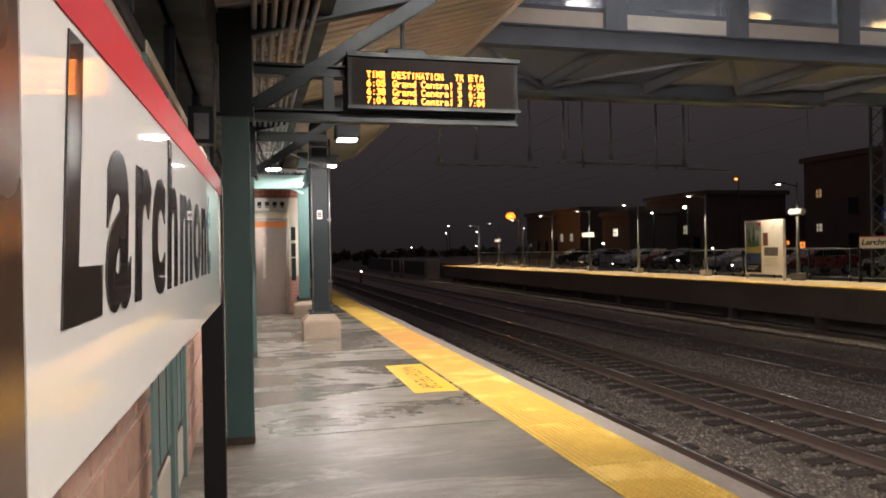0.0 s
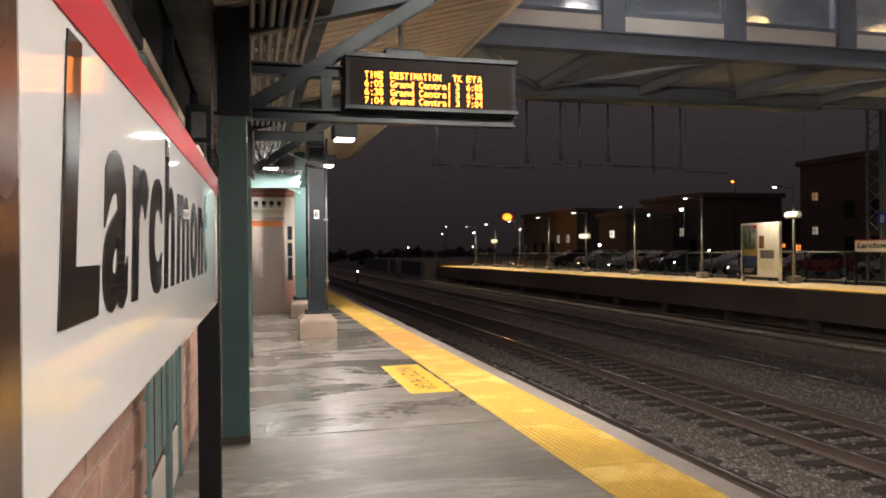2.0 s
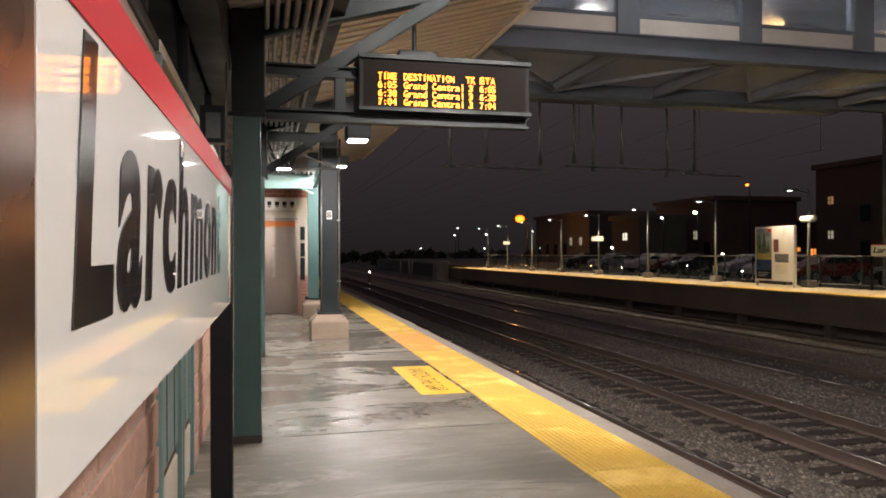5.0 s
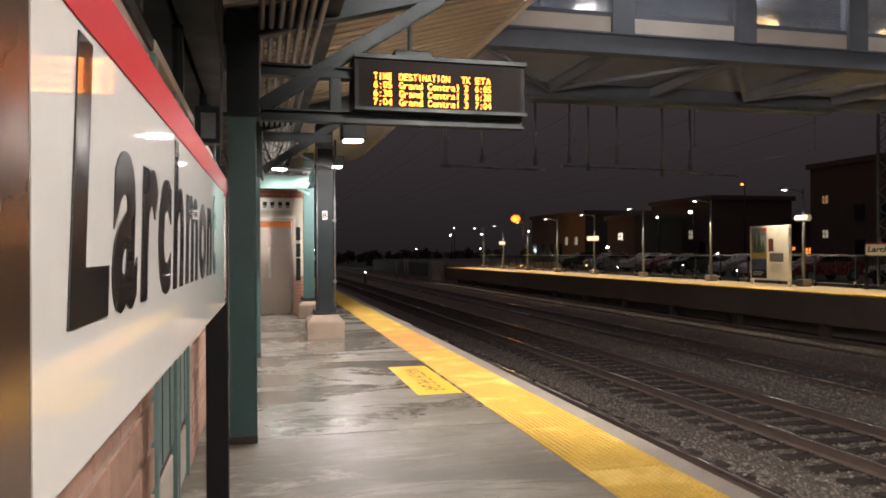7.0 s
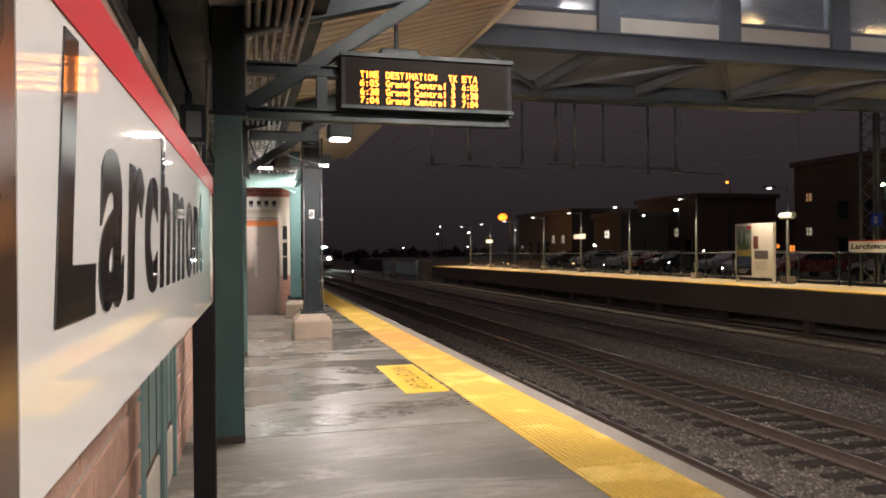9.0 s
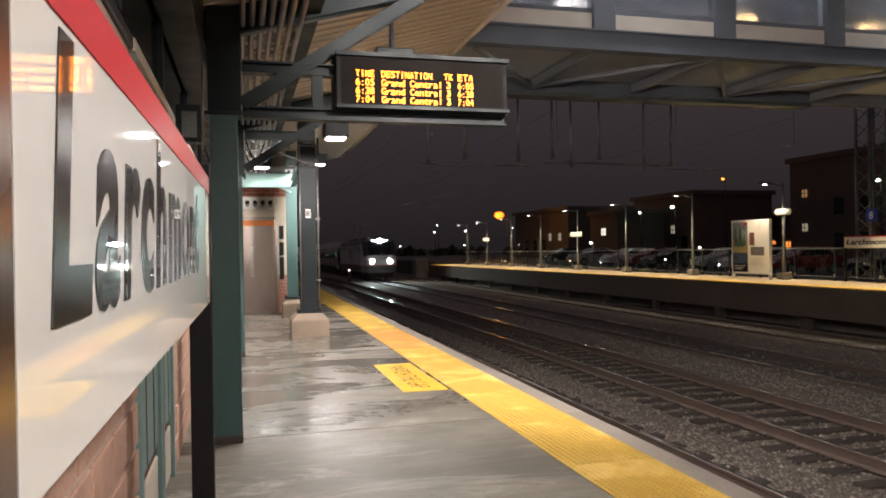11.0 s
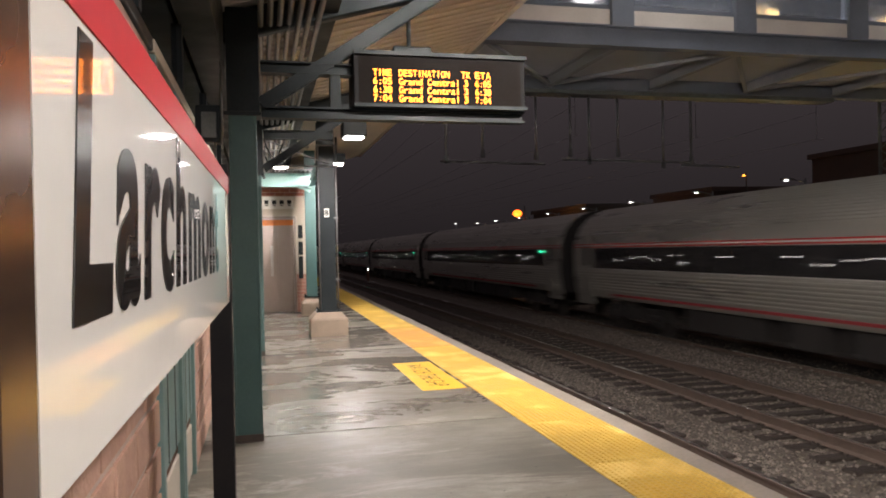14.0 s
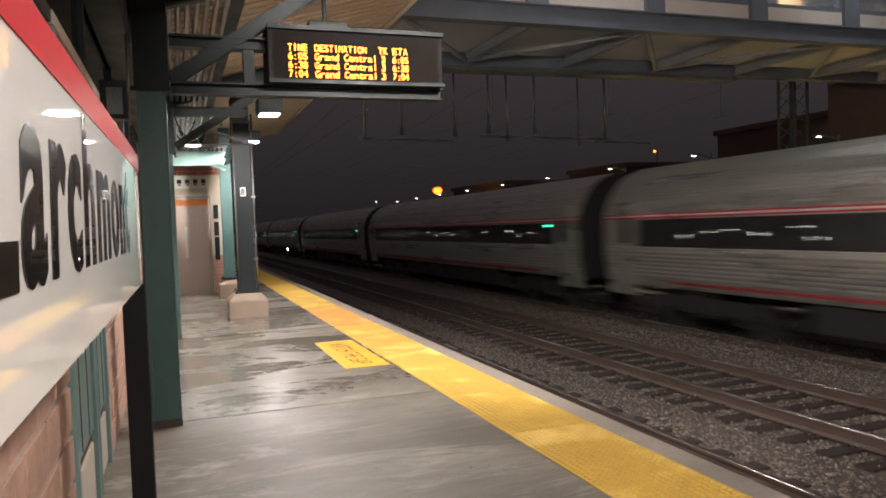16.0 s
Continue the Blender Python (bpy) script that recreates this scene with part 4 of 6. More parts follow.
def service_pipes():
    # thin pipes and cable loops round the post and the column heads
    t = thing("service_pipe", (1.19, 12.1, 0.4), "pale vertical service pipe clamped to the dark post", "pipe", "service pipes")
    bm = bmesh.new()
    cyl(bm, (1.19, 12.1, 0.385), (1.19, 12.1, 3.1), 0.014, None, 8)
    part("pipe", bm, CONDUIT, t)
    for z in (0.9, 1.9, 2.75):
        bm = bmesh.new()
        box(bm, 1.15, 1.215, 12.085, 12.115, z, z + 0.03)
        part("clamp", bm, CONDUIT, t)
    for x0, y0, z0, x1, y1, z1 in ((0.2, 12.08, 2.76, 1.18, 12.08, 2.76), (0.9, 12.08, 3.1, 1.18, 12.08, 3.1), (0.9, 12.08, 0.42, 0.9, 12.08, 3.1), (0.0, 10.3, 2.95, 1.1, 12.1, 2.78), (0.0, 10.3, 2.75, 0.7, 11.4, 2.98), (0.75, 12.1, 2.76, 1.2, 12.1, 2.76), (0.05, 9.6, 2.70, 0.05, 12.8, 2.64)):
        c = thing("service_pipe", (x0, y0, z0), "thin galvanised conduit under the canopy", "pipe", "service pipes")
        bm = bmesh.new()
        cyl(bm, (x0, y0, z0), (x1, y1, z1), 0.013, None, 8)
        part("pipe", bm, CONDUIT, c)
        bm = bmesh.new()
        ball(bm, (x1, y1, z1), 0.028, 8)
        part("junction", bm, CONDUIT, c)
    for y, dx in ((9.9, 0.25), (10.6, 0.4), (11.3, 0.3)):
        c = thing("cable_loop", (0.1, y, 2.9), "black cable sagging between canopy beams", "cable", "cable loops")
        bm = bmesh.new()
        pts = [(0.05 + dx * i / 8, y + 0.3 * i / 8, 2.86 - 0.22 * math.sin(math.pi * i / 8)) for i in range(9)]
        for a, b in zip(pts, pts[1:]):
            cyl(bm, a, b, 0.01, None, 6)
        part("cable", bm, BLACK_PAINT, c)


TEAL_LIGHT = mat("pale_teal_paint", (0.32, 0.47, 0.44), (0.25, 0.38, 0.36), 0.45, 0, 2.5, 50, 0.05)
lift_lintel()
lift_lamp()
service_pipes()

# ---- the far platform and what stands beyond it ----
LENS_AMBER = glow("amber_lens", (1.0, 0.26, 0.03), 1.6)
WINDOW_WARM = glow("warm_window", (1.0, 0.55, 0.25), 0.10)
WINDOW_BRIGHT = glow("bright_window", (1.0, 0.92, 0.75), 0.45)
FRONT_GLOW = glow("amber_front_glow", (1.0, 0.30, 0.05), 0.5)

def build_far_platform():
    # built level and tipped to the gentle fall of the line
    back = 20.95
    # wall, edge beam and piers: a darker brown concrete than the deck
    bm = bmesh.new()
    box(bm, FAR_EDGE + 0.02, back, -30, 69.7, -1.02, -0.16)
    p = structure("far_platform", bm, mat("dark_brown_concrete", (0.125, 0.098, 0.082), (0.075, 0.06, 0.05), 0.85, 0, 0.8, 14, 0.3), "concrete wall and deck of the far platform", "platform")
    bm = bmesh.new()
    box(bm, FAR_EDGE + 0.01, FAR_EDGE + 0.752, -30, 69.7, -0.16, -0.045)
    part("edge_beam", bm, MATS["dark_brown_concrete"], p)
    bm = bmesh.new()
    box(bm, FAR_EDGE, FAR_EDGE + 0.75, -30, 69.7, -0.044, 0.0, 0.008)
    part("yellow_edge", bm, YELLOW, p, "yellow edge strip of the far platform")
    # deck tan carries some of the warm lamplight in its colour
    bm = bmesh.new()
    box(bm, FAR_EDGE + 0.755, back, -30, 69.7, -0.16, -0.003)
    part("deck", bm, mat("lamp_tinted_concrete", (0.50, 0.41, 0.27), (0.40, 0.33, 0.21), 0.65, 0, 1.2, 30, 0.1), p)
    bm = bmesh.new()
    box(bm, FAR_EDGE + 1.6, back - 0.05, -30, 69.7, BED_Z - 0.6, -1.0)
    part("footing", bm, ROUGH_CONCRETE, p)
    for i in range(-4, 16):
        bm = bmesh.new()
        y = 20.4 + i * 4.6
        if y > 69:
            continue
        box(bm, FAR_EDGE + 0.3, FAR_EDGE + 0.55, y - 0.15, y + 0.15, BED_Z - 0.4, -1.02)
        part("pier", bm, MATS["dark_brown_concrete"], p)
    p.matrix_world = pose(0, 0, far_z(0), TILT)


def platform_lamp(y):
    x = 20.2
    t = thing("platform_lamp", (x, y, 0), "tapered grey lamp post on a concrete base", "lamp post", "lamp posts on the far platform")
    bm = bmesh.new()
    box(bm, x - 0.2, x + 0.2, y - 0.2, y + 0.2, 0, 0.28, 0.03)
    part("concrete_base", bm, COPING, t, "pale concrete base")
    bm = bmesh.new()
    cyl(bm, (x, y, 0.28), (x, y, 3.75), 0.075, 0.04, 10)
    part("pole", bm, GREY_STEEL, t)
    bm = bmesh.new()
    cyl(bm, (x, y, 3.6), (x - 0.6, y, 3.72), 0.025, 0.02, 8)
    part("arm", bm, GREY_STEEL, t)
    bm = bmesh.new()
    box(bm, x - 1.05, x - 0.58, y - 0.1, y + 0.1, 3.68, 3.76, 0.02)
    head = part("lamp_head", bm, GREY_STEEL, t)
    bm = bmesh.new()
    box(bm, x - 0.91, x - 0.78, y - 0.04, y + 0.04, 3.66, 3.679)
    part("lens", bm, LENS_WHITE, head, "glowing lens")
    return t


def loudspeaker(y):
    bm = bmesh.new()
    x = 20.2
    cyl(bm, (x - 0.02, y + 0.32, 2.62), (x - 0.02, y - 0.32, 2.62), 0.13, None, 16)
    cyl(bm, (x - 0.02, y + 0.35, 2.62), (x - 0.02, y - 0.35, 2.62), 0.09, None, 16)
    ob = new("loudspeaker", mesh_of("loudspeaker", bm, ENAMEL))
    ob.location.z = far_z(y)
    tagged(ob, "pale drum loudspeakers on a lamp post", "loudspeaker")


def poster_case():
    X, Y0, Y1 = 19.4, 23.75, 25.98
    t = thing("poster_case", (X, 24.9, 0), "pale metal poster case with two sheets on the far platform", "poster case")
    F = mat("white_aluminium", (0.80, 0.79, 0.76), (0.72, 0.71, 0.68), 0.4, 0.1, 4, 50, 0.05)
    bm = bmesh.new()
    box(bm, X, X + 0.14, Y0, Y1, 0.22, 2.36, 0.01)
    part("case", bm, F, t)
    for y in (Y0 + 0.04, Y1 - 0.04):
        bm = bmesh.new()
        box(bm, X + 0.02, X + 0.12, y - 0.04, y + 0.04, 0, 0.22)
        part("leg", bm, F, t)
    t.location.z += far_z(24.9)
    return t


def far_sign():
    X, Y1, Y0 = 20.45, 21.2, 18.9
    s = thing("platform_sign", (X, 20.1, 0), "white station name sign with a red band on posts", "sign")
    bm = bmesh.new()
    box(bm, X, X + 0.03, Y0, Y1, 1.19, 1.61)
    part("panel", bm, ENAMEL, s)
    bm = bmesh.new()
    box(bm, X - 0.003, X + 0.001, Y0, Y1, 1.565, 1.612)
    part("red_band", bm, RED_ENAMEL, s)
    bm = lettering("Larchmont", 0.26, 0.18, 0.0075, 0.0008)
    w = max(v.co.x for v in bm.verts)
    turned(bm, Matrix.Translation((X - 0.002, Y1 - 0.09, 1.31)) @ FACE_WEST @ Matrix.Diagonal((1.75 / w, 1.0, 1, 1)))
    part("lettering", bm, BLACK_ENAMEL, s)
    for y in (Y0 + 0.2, Y1 + 0.04):
        bm = bmesh.new()
        box(bm, X + 0.03, X + 0.1, y - 0.04, y + 0.04, 0, 1.6)
        part("post", bm, BLACK_PAINT, s)
    s.location.z += far_z(20.1)


def lattice_mast():
    X0, X1, Y0, Y1, H = 21.3, 21.9, 20.75, 21.5, 9.0
    t = thing("catenary_mast", (21.6, 21.1, 0), "pale riveted lattice mast of the overhead line", "mast")
    bm = bmesh.new()
    for x in (X0, X1):
        for y in (Y0, Y1):
            box(bm, x - 0.04, x + 0.04, y - 0.04, y + 0.04, 0, H)
    part("corner_angle", bm, GREY_STEEL, t)
    n = 16
    for i in range(n):
        za, zb = H * i / n, H * (i + 1) / n
        for x in (X0, X1):
            for ya, yb in ((Y0, Y1), (Y1, Y0)):
                bm = bmesh.new()
                bar(bm, (x, ya, za), (x, yb, zb), 0.04, 0.015)
                part("lacing_bar", bm, GREY_STEEL, t)
    bm = bmesh.new()
    box(bm, X0 - 0.09, X0 - 0.06, 20.55, 21.0, 2.08, 2.5)
    pl = part("number_sign", bm, mat("blue_enamel", (0.02, 0.06, 0.42), (0.02, 0.05, 0.35), 0.4), t, "blue square car stop sign")
    bm = lettering("8", 0.36, 0, 0.006, 0.0)
    turned(bm, Matrix.Translation((X0 - 0.093, 20.88, 2.16)) @ FACE_WEST)
    part("numeral", bm, ENAMEL, pl)


def fence():
    X = 20.8
    t = thing("fence", (X, 20, 0), "dark steel railing with thin bars behind the platform", "fence")
    for h, r in ((1.18, 0.028), (0.14, 0.018)):
        bm = bmesh.new()
        cyl(bm, (X, -20, h + far_z(-20)), (X, 69, h + far_z(69)), r, None, 6)
        part("rail", bm, GREY_STEEL, t)
    for i in range(45):
        bm = bmesh.new()
        y = -20 + i * 2
        z = far_z(y) - 0.003
        box(bm, X - 0.025, X + 0.025, y - 0.025, y + 0.025, z, z + 1.17)
        post = part("post", bm, DARK_STEEL, t)
        bm = bmesh.new()
        ball(bm, (X - 0.03, y, z + 0.2), 0.05, 8)
        part("clamp", bm, COPING, post, "pale clamp at the foot of the post")
    bars = bmesh.new()
    for i in range(400):
        y = 7 + i * 0.155
        bar(bars, (X, y, far_z(y) + 0.15), (X, y, far_z(y) + 1.16), 0.010, 0.010)
    part("infill", bars, DARK_STEEL, t, "", "stuff")


build_far_platform()
for y in POSTS_Y:
    platform_lamp(y).location.z += far_z(y)
loudspeaker(23.9)
poster_case()
far_sign()
lattice_mast()
fence()


def catenary():
    """Hangers under the bridge, and the overhead wires of the four tracks."""
    t = thing("catenary_hangers", (8, 17.95, 5.2), "pale hanging tubes and insulators of the overhead line under the footbridge", "overhead line")
    y = 17.95
    for x, z in ((4.55, 3.7), (5.52, 3.85), (6.97, 3.81), (7.93, 3.9), (8.47, 3.7), (9.3, 3.9), (10.65, 3.6), (11.5, 3.75)):
        bm = bmesh.new()
        cyl(bm, (x, y, z), (x, y, 5.27), 0.035, None, 8)
        h = part("hanger", bm, CONDUIT, t)
        bm = bmesh.new()
        for k in range(4):
            cyl(bm, (x, y, z - 0.02 - k * 0.05), (x, y, z - 0.05 - k * 0.05), 0.07, 0.05, 10)
        part("insulator", bm, GREY_STEEL, h, "ribbed insulator")
    for x0, x1, z in ((4.4, 7.2, 3.55), (7.7, 11.6, 3.62), (11.2, 13.0, 3.5)):
        bm = bmesh.new()
        cyl(bm, (x0, y, z), (x1, y, z - 0.06), 0.03, None, 8)
        part("cross_tube", bm, CONDUIT, t)
    bm = bmesh.new()
    box(bm, 4.3, 15.8, 17.5, 18.0, 5.26, 5.38)
    part("bracket_rail", bm, GREY_STEEL, t, "steel rail fixed to the bridge edge")
    for x in TRACKS:
        w = thing("overhead_wire", (x, 0, 4.2), "thin copper overhead contact wire above a track", "overhead wire", "overhead wires")
        bm = bmesh.new()
        cyl(bm, (x, 17.7, 4.25), (x, 400, 4.25), 0.006, None, 5)
        part("contact_wire", bm, CONDUIT, w)
        bm = bmesh.new()
        cyl(bm, (x, 17.98, 4.24), (x, 17.98, 5.3), 0.008, None, 6)
        part("dropper", bm, CONDUIT, w)
        for k in range(1, 8):
            y0 = k * 50 - 32
            bm = bmesh.new()
            pts = [(x, y0 + i * 6.25, 4.5 + 0.55 * (i / 4 - 1) ** 2) for i in range(9)]
            ring = [[bm.verts.new((px + 0.006 * cx, py, pz + 0.006 * cz)) for cx, cz in ((1, 0), (0, 1), (-1, 0), (0, -1))] for px, py, pz in pts]
            for a, b in zip(ring, ring[1:]):
                for i in range(4):
                    bm.faces.new((a[i], b[i], b[(i + 1) % 4], a[(i + 1) % 4]))
            part("messenger_wire", bm, CONDUIT, w)


def distant_light_point(at, r, lens, group="distant street lamps", label="distant glowing street lamp on a thin pole"):
    x, y, z = at
    t = thing("street_lamp", (x, y, BED_Z - 0.12 + rail_z(y)), label, "street lamp", group)
    bm = bmesh.new()
    cyl(bm, (x + r, y, BED_Z - 0.12 + rail_z(y)), (x + r, y, z + r), 0.09, 0.05, 8)
    part("pole", bm, DARK_STEEL, t)
    bm = bmesh.new()
    ball(bm, (x, y, z), r * 0.6, 14, 0.75)
    part("globe", bm, lens, t, "glowing lamp glass or added car glint")


def distant_building(x0, x1, y0, y1, h, lit, label, material):
    """A dark house block; lit: (y along the front, z, width, height, lens) of panes that glow."""
    z0 = BED_Z - 0.12 + rail_z(y1)
    b = thing("apartment_building", ((x0 + x1) / 2, (y0 + y1) / 2, z0), label, "building", "distant buildings")
    bm = bmesh.new()
    box(bm, x0, x1, y0, y1, z0, h, 0.05)
    part("wall", bm, material, b)
    bm = bmesh.new()
    box(bm, x0 - 0.3, x1 + 0.3, y0 - 0.3, y1 + 0.3, h, h + 0.5, 0.05)
    part("parapet", bm, material, b)
    rows = int((h - 2) // 3.2)
    n = int((y1 - y0) // 3)
    for r in range(rows):
        for k in range(n):
            y, z = y0 + 1.5 + k * 3, 0.6 + r * 3.2
            if any(abs(y - q[0]) < 1.8 and abs(z + 0.7 - q[1]) < 2.2 for q in lit):
                continue
            bm = bmesh.new()
            box(bm, x0 - 0.06, x0 + 0.02, y - 0.55, y + 0.55, z, z + 1.5)
            part("window", bm, GLASS_DARK, b)
    for y, z, w, hh, lens in lit:
        w, hh = w * 0.65, hh * 0.6
        bm = bmesh.new()
        box(bm, x0 - 0.08, x0 + 0.02, y - w / 2, y + w / 2, z - hh / 2, z + hh / 2)
        win = part("lit_window", bm, lens, b, "glowing pane: a lit window or lamplight put on a front")
        bm = bmesh.new()
        box(bm, x0 - 0.1, x0 - 0.081, y - 0.04, y + 0.04, z - hh / 2, z + hh / 2)
        box(bm, x0 - 0.1, x0 - 0.081, y - w / 2, y + w / 2, z - 0.03, z + 0.03)
        part("glazing_bar", bm, DARK_STEEL, win)


CAR_PAINTS = [mat("car_silver", (0.45, 0.45, 0.46), None, 0.3, 0.5, coat=0.8), mat("car_black", (0.015, 0.015, 0.017), None, 0.3, 0.2, coat=0.8), mat("car_red", (0.22, 0.02, 0.02), None, 0.3, 0.2, coat=0.8), mat("car_white", (0.7, 0.7, 0.69), None, 0.3, 0.0, coat=0.8)]
RUBBER = mat("tyre_rubber", (0.02, 0.02, 0.02), None, 0.8)


def parked_car(x, y, turn, paint, colour):
    z = -0.35
    t = thing("parked_car", (x, y, z), colour + " car parked behind the far platform", "car", "parked cars")
    side = [(-2.2, 0.35), (-2.25, 0.7), (-1.9, 0.9), (-0.95, 0.98), (-0.35, 1.42), (0.9, 1.45), (1.6, 1.02), (2.15, 0.95), (2.25, 0.55), (2.2, 0.3)]
    bm = bmesh.new()
    prism(bm, [(x + a, z + b) for a, b in side], "y", y - 0.85, y + 0.85)
    bmesh.ops.bevel(bm, geom=bm.edges[:], offset=0.06, segments=2, affect="EDGES")
    part("body", bm, paint, t)
    for sy in (-1, 1):
        bm = bmesh.new()
        prism(bm, [(x - 0.85, z + 0.98), (x - 0.32, z + 1.36), (x + 0.85, z + 1.38), (x + 1.4, z + 1.02)], "y", y + sy * 0.84, y + sy * 0.86)
        part("side_glass", bm, GLASS_DARK, t)
        for sx in (-1.35, 1.35):
            bm = bmesh.new()
            cyl(bm, (x + sx, y + sy * 0.68, z + 0.32), (x + sx, y + sy * 0.88, z + 0.32), 0.32, None, 16)
            wheel = part("wheel", bm, RUBBER, t)
            bm = bmesh.new()
            cyl(bm, (x + sx, y + sy * 0.87, z + 0.32), (x + sx, y + sy * 0.89, z + 0.32), 0.2, None, 12)
            part("rim", bm, GREY_STEEL, wheel)
    for s in (-0.6, 0.6):
        bm = bmesh.new()
        box(bm, x - 2.27, x - 2.2, y + s - 0.15, y + s + 0.15, z + 0.62, z + 0.74, 0.01)
        part("headlamp", bm, STRIPE_GLASS, t, "clear headlamp glass")


STRIPE_GLASS = mat("headlamp_glass", (0.7, 0.7, 0.7), (0.6, 0.6, 0.6), 0.1, 0.4, 3, 20, 0.0)


def sheet_patch(owner, name, y0, y1, z0, z1, material, lift, label=""):
    bm = bmesh.new()
    box(bm, 19.4 - lift - 0.002, 19.4 - lift, min(y0, y1), max(y0, y1), z0, z1)
    return part(name, bm, material, owner, label)


def poster_sheets():
    t = thing("poster", (19.4, 25.45, 1.3), "dark framed travel poster with a painted landscape", "poster")
    sky = mat("poster_sky", (0.30, 0.33, 0.33), (0.12, 0.15, 0.16), 0.35, 0, 2.5, 12, 0, 0.9)
    hill = mat("poster_gold", (0.42, 0.33, 0.10), (0.16, 0.14, 0.06), 0.35, 0, 3, 14, 0, 0.9)
    deep = mat("poster_blue", (0.03, 0.06, 0.14), (0.015, 0.03, 0.07), 0.35, 0, 3, 14, 0, 0.9)
    tree = mat("poster_green", (0.06, 0.10, 0.06), (0.03, 0.05, 0.035), 0.35, 0, 6, 20, 0, 0.9)
    a, b = 25.90, 24.98
    sheet_patch(t, "painted_sky", a, b, 1.5, 2.28, sky, 0.004)
    sheet_patch(t, "painted_field", a, b, 1.05, 1.5, hill, 0.004)
    sheet_patch(t, "painted_water", a, b, 0.62, 1.05, deep, 0.004)
    sheet_patch(t, "caption_field", a, b, 0.28, 0.62, BLACK_PAINT, 0.004)
    for cy, top, low, half in ((25.42, 2.15, 1.3, 0.2), (25.68, 1.95, 1.32, 0.15), (25.18, 1.8, 1.34, 0.13)):
        left, right = [], []
        for k in range(7):
            z = top - (top - low) * k / 6
            w = half * k / 6
            left += [(cy - w - 0.012, z), (cy - w * 0.72 - 0.008, z)]
            right += [(cy + w + 0.012, z), (cy + w * 0.66 + 0.008, z)]
        bm = bmesh.new()
        prism(bm, left + right[::-1], "x", 19.39, 19.3945)
        part("painted_tree", bm, tree, t)
    bm = bmesh.new()
    ridge = [(a - (a - b) * k / 8, 1.46 + 0.09 * math.sin(k * 0.9) + 0.04 * math.sin(k * 2.1)) for k in range(9)]
    prism(bm, [(a, 1.3)] + ridge + [(b, 1.3)], "x", 19.3905, 19.3949)
    part("painted_ridge", bm, hill, t)
    for i, z in enumerate((0.52, 0.45, 0.39)):
        sheet_patch(t, "text_bar", a - 0.1, b + 0.15 + 0.1 * i, z, z + 0.025, STRIPE_PALE, 0.0075)
    u = thing("notice", (19.4, 24.35, 1.3), "white printed notice sheet with two photographs", "poster")
    paper = mat("paper", (0.82, 0.81, 0.76), (0.76, 0.75, 0.70), 0.35, 0, 3, 30, 0)
    photo = mat("photo", (0.25, 0.24, 0.23), (0.05, 0.05, 0.06), 0.4, 0, 9, 22, 0, 0.6)
    a, b = 24.92, 23.84
    sheet_patch(u, "sheet", a, b, 0.28, 2.28, paper, 0.004)
    sheet_patch(u, "photograph", 24.86, 24.58, 1.35, 1.85, mat("photo_red", (0.28, 0.08, 0.06), (0.06, 0.03, 0.03), 0.4, 0, 9, 22, 0, 0.6), 0.0075)
    sheet_patch(u, "photograph", 24.8, 24.02, 0.95, 1.28, photo, 0.0075)
    sheet_patch(t, "red_corner", 25.2, 24.985, 2.14, 2.27, RED_ENAMEL, 0.0075)
    for i in range(6):
        sheet_patch(u, "text_bar", 24.8, 24.05 + 0.04 * (i % 3), 0.84 - i * 0.06, 0.855 - i * 0.06, GREY_INK, 0.0075)
    for sheet in (t, u):
        sheet.location.z += far_z(24.9)


STRIPE_PALE = mat("pale_ink", (0.5, 0.5, 0.48), None, 0.5)
GREY_INK = mat("grey_ink", (0.45, 0.45, 0.43), None, 0.5)


def direction_sign(y):
    t = thing("direction_sign", (20.1, y, 2.2), "small grey direction sign on a lamp post", "sign", "direction signs")
    bm = bmesh.new()
    box(bm, 20.08, 20.12, y - 0.85, y + 0.85, 2.08, 2.38, 0.01)
    part("board", bm, mat("sign_grey", (0.32, 0.31, 0.28), (0.26, 0.25, 0.23), 0.5), t)
    bm = bmesh.new()
    box(bm, 20.074, 20.079, y - 0.65, y + 0.65, 2.19, 2.27)
    part("text_bar", bm, STRIPE_PALE, t)
    t.location.z += far_z(y)


def platform_end():
    bm = bmesh.new()
    box(bm, 16.3, 17.6, 70.0, 71.4, -1.95, 0.26, 0.04)
    c = new("signal_cabinet", mesh_of("signal_cabinet", bm, COPING))
    tagged(c, "pale metal signal cabinet at the platform end", "cabinet")
    for x, y, h in ((14.4, 74, 0.5), (15.0, 75.5, 0.4), (13.9, 76, 0.2)):
        bm = bmesh.new()
        cyl(bm, (x, y, BED_Z - 0.1 + rail_z(y)), (x, y, h), 0.09, None, 8)
        tagged(new("marker_post", mesh_of("marker_post", bm, COPING)), "pale trackside marker post", "post", "trackside posts")
    x, z = 9.22, -0.60
    t = thing("dwarf_signal", (x, 66, BED_Z + rail_z(66)), "low trackside signal with a white light", "signal")
    bm = bmesh.new()
    box(bm, x - 0.1, x + 0.1, 66, 66.2, BED_Z + rail_z(66) - 0.1, z + 0.1, 0.03)
    part("case", bm, RUST, t)
    bm = bmesh.new()
    cyl(bm, (x, 65.97, z), (x, 65.999, z), 0.06, None, 12)
    part("lens", bm, LENS_WHITE, t, "white glowing lens")


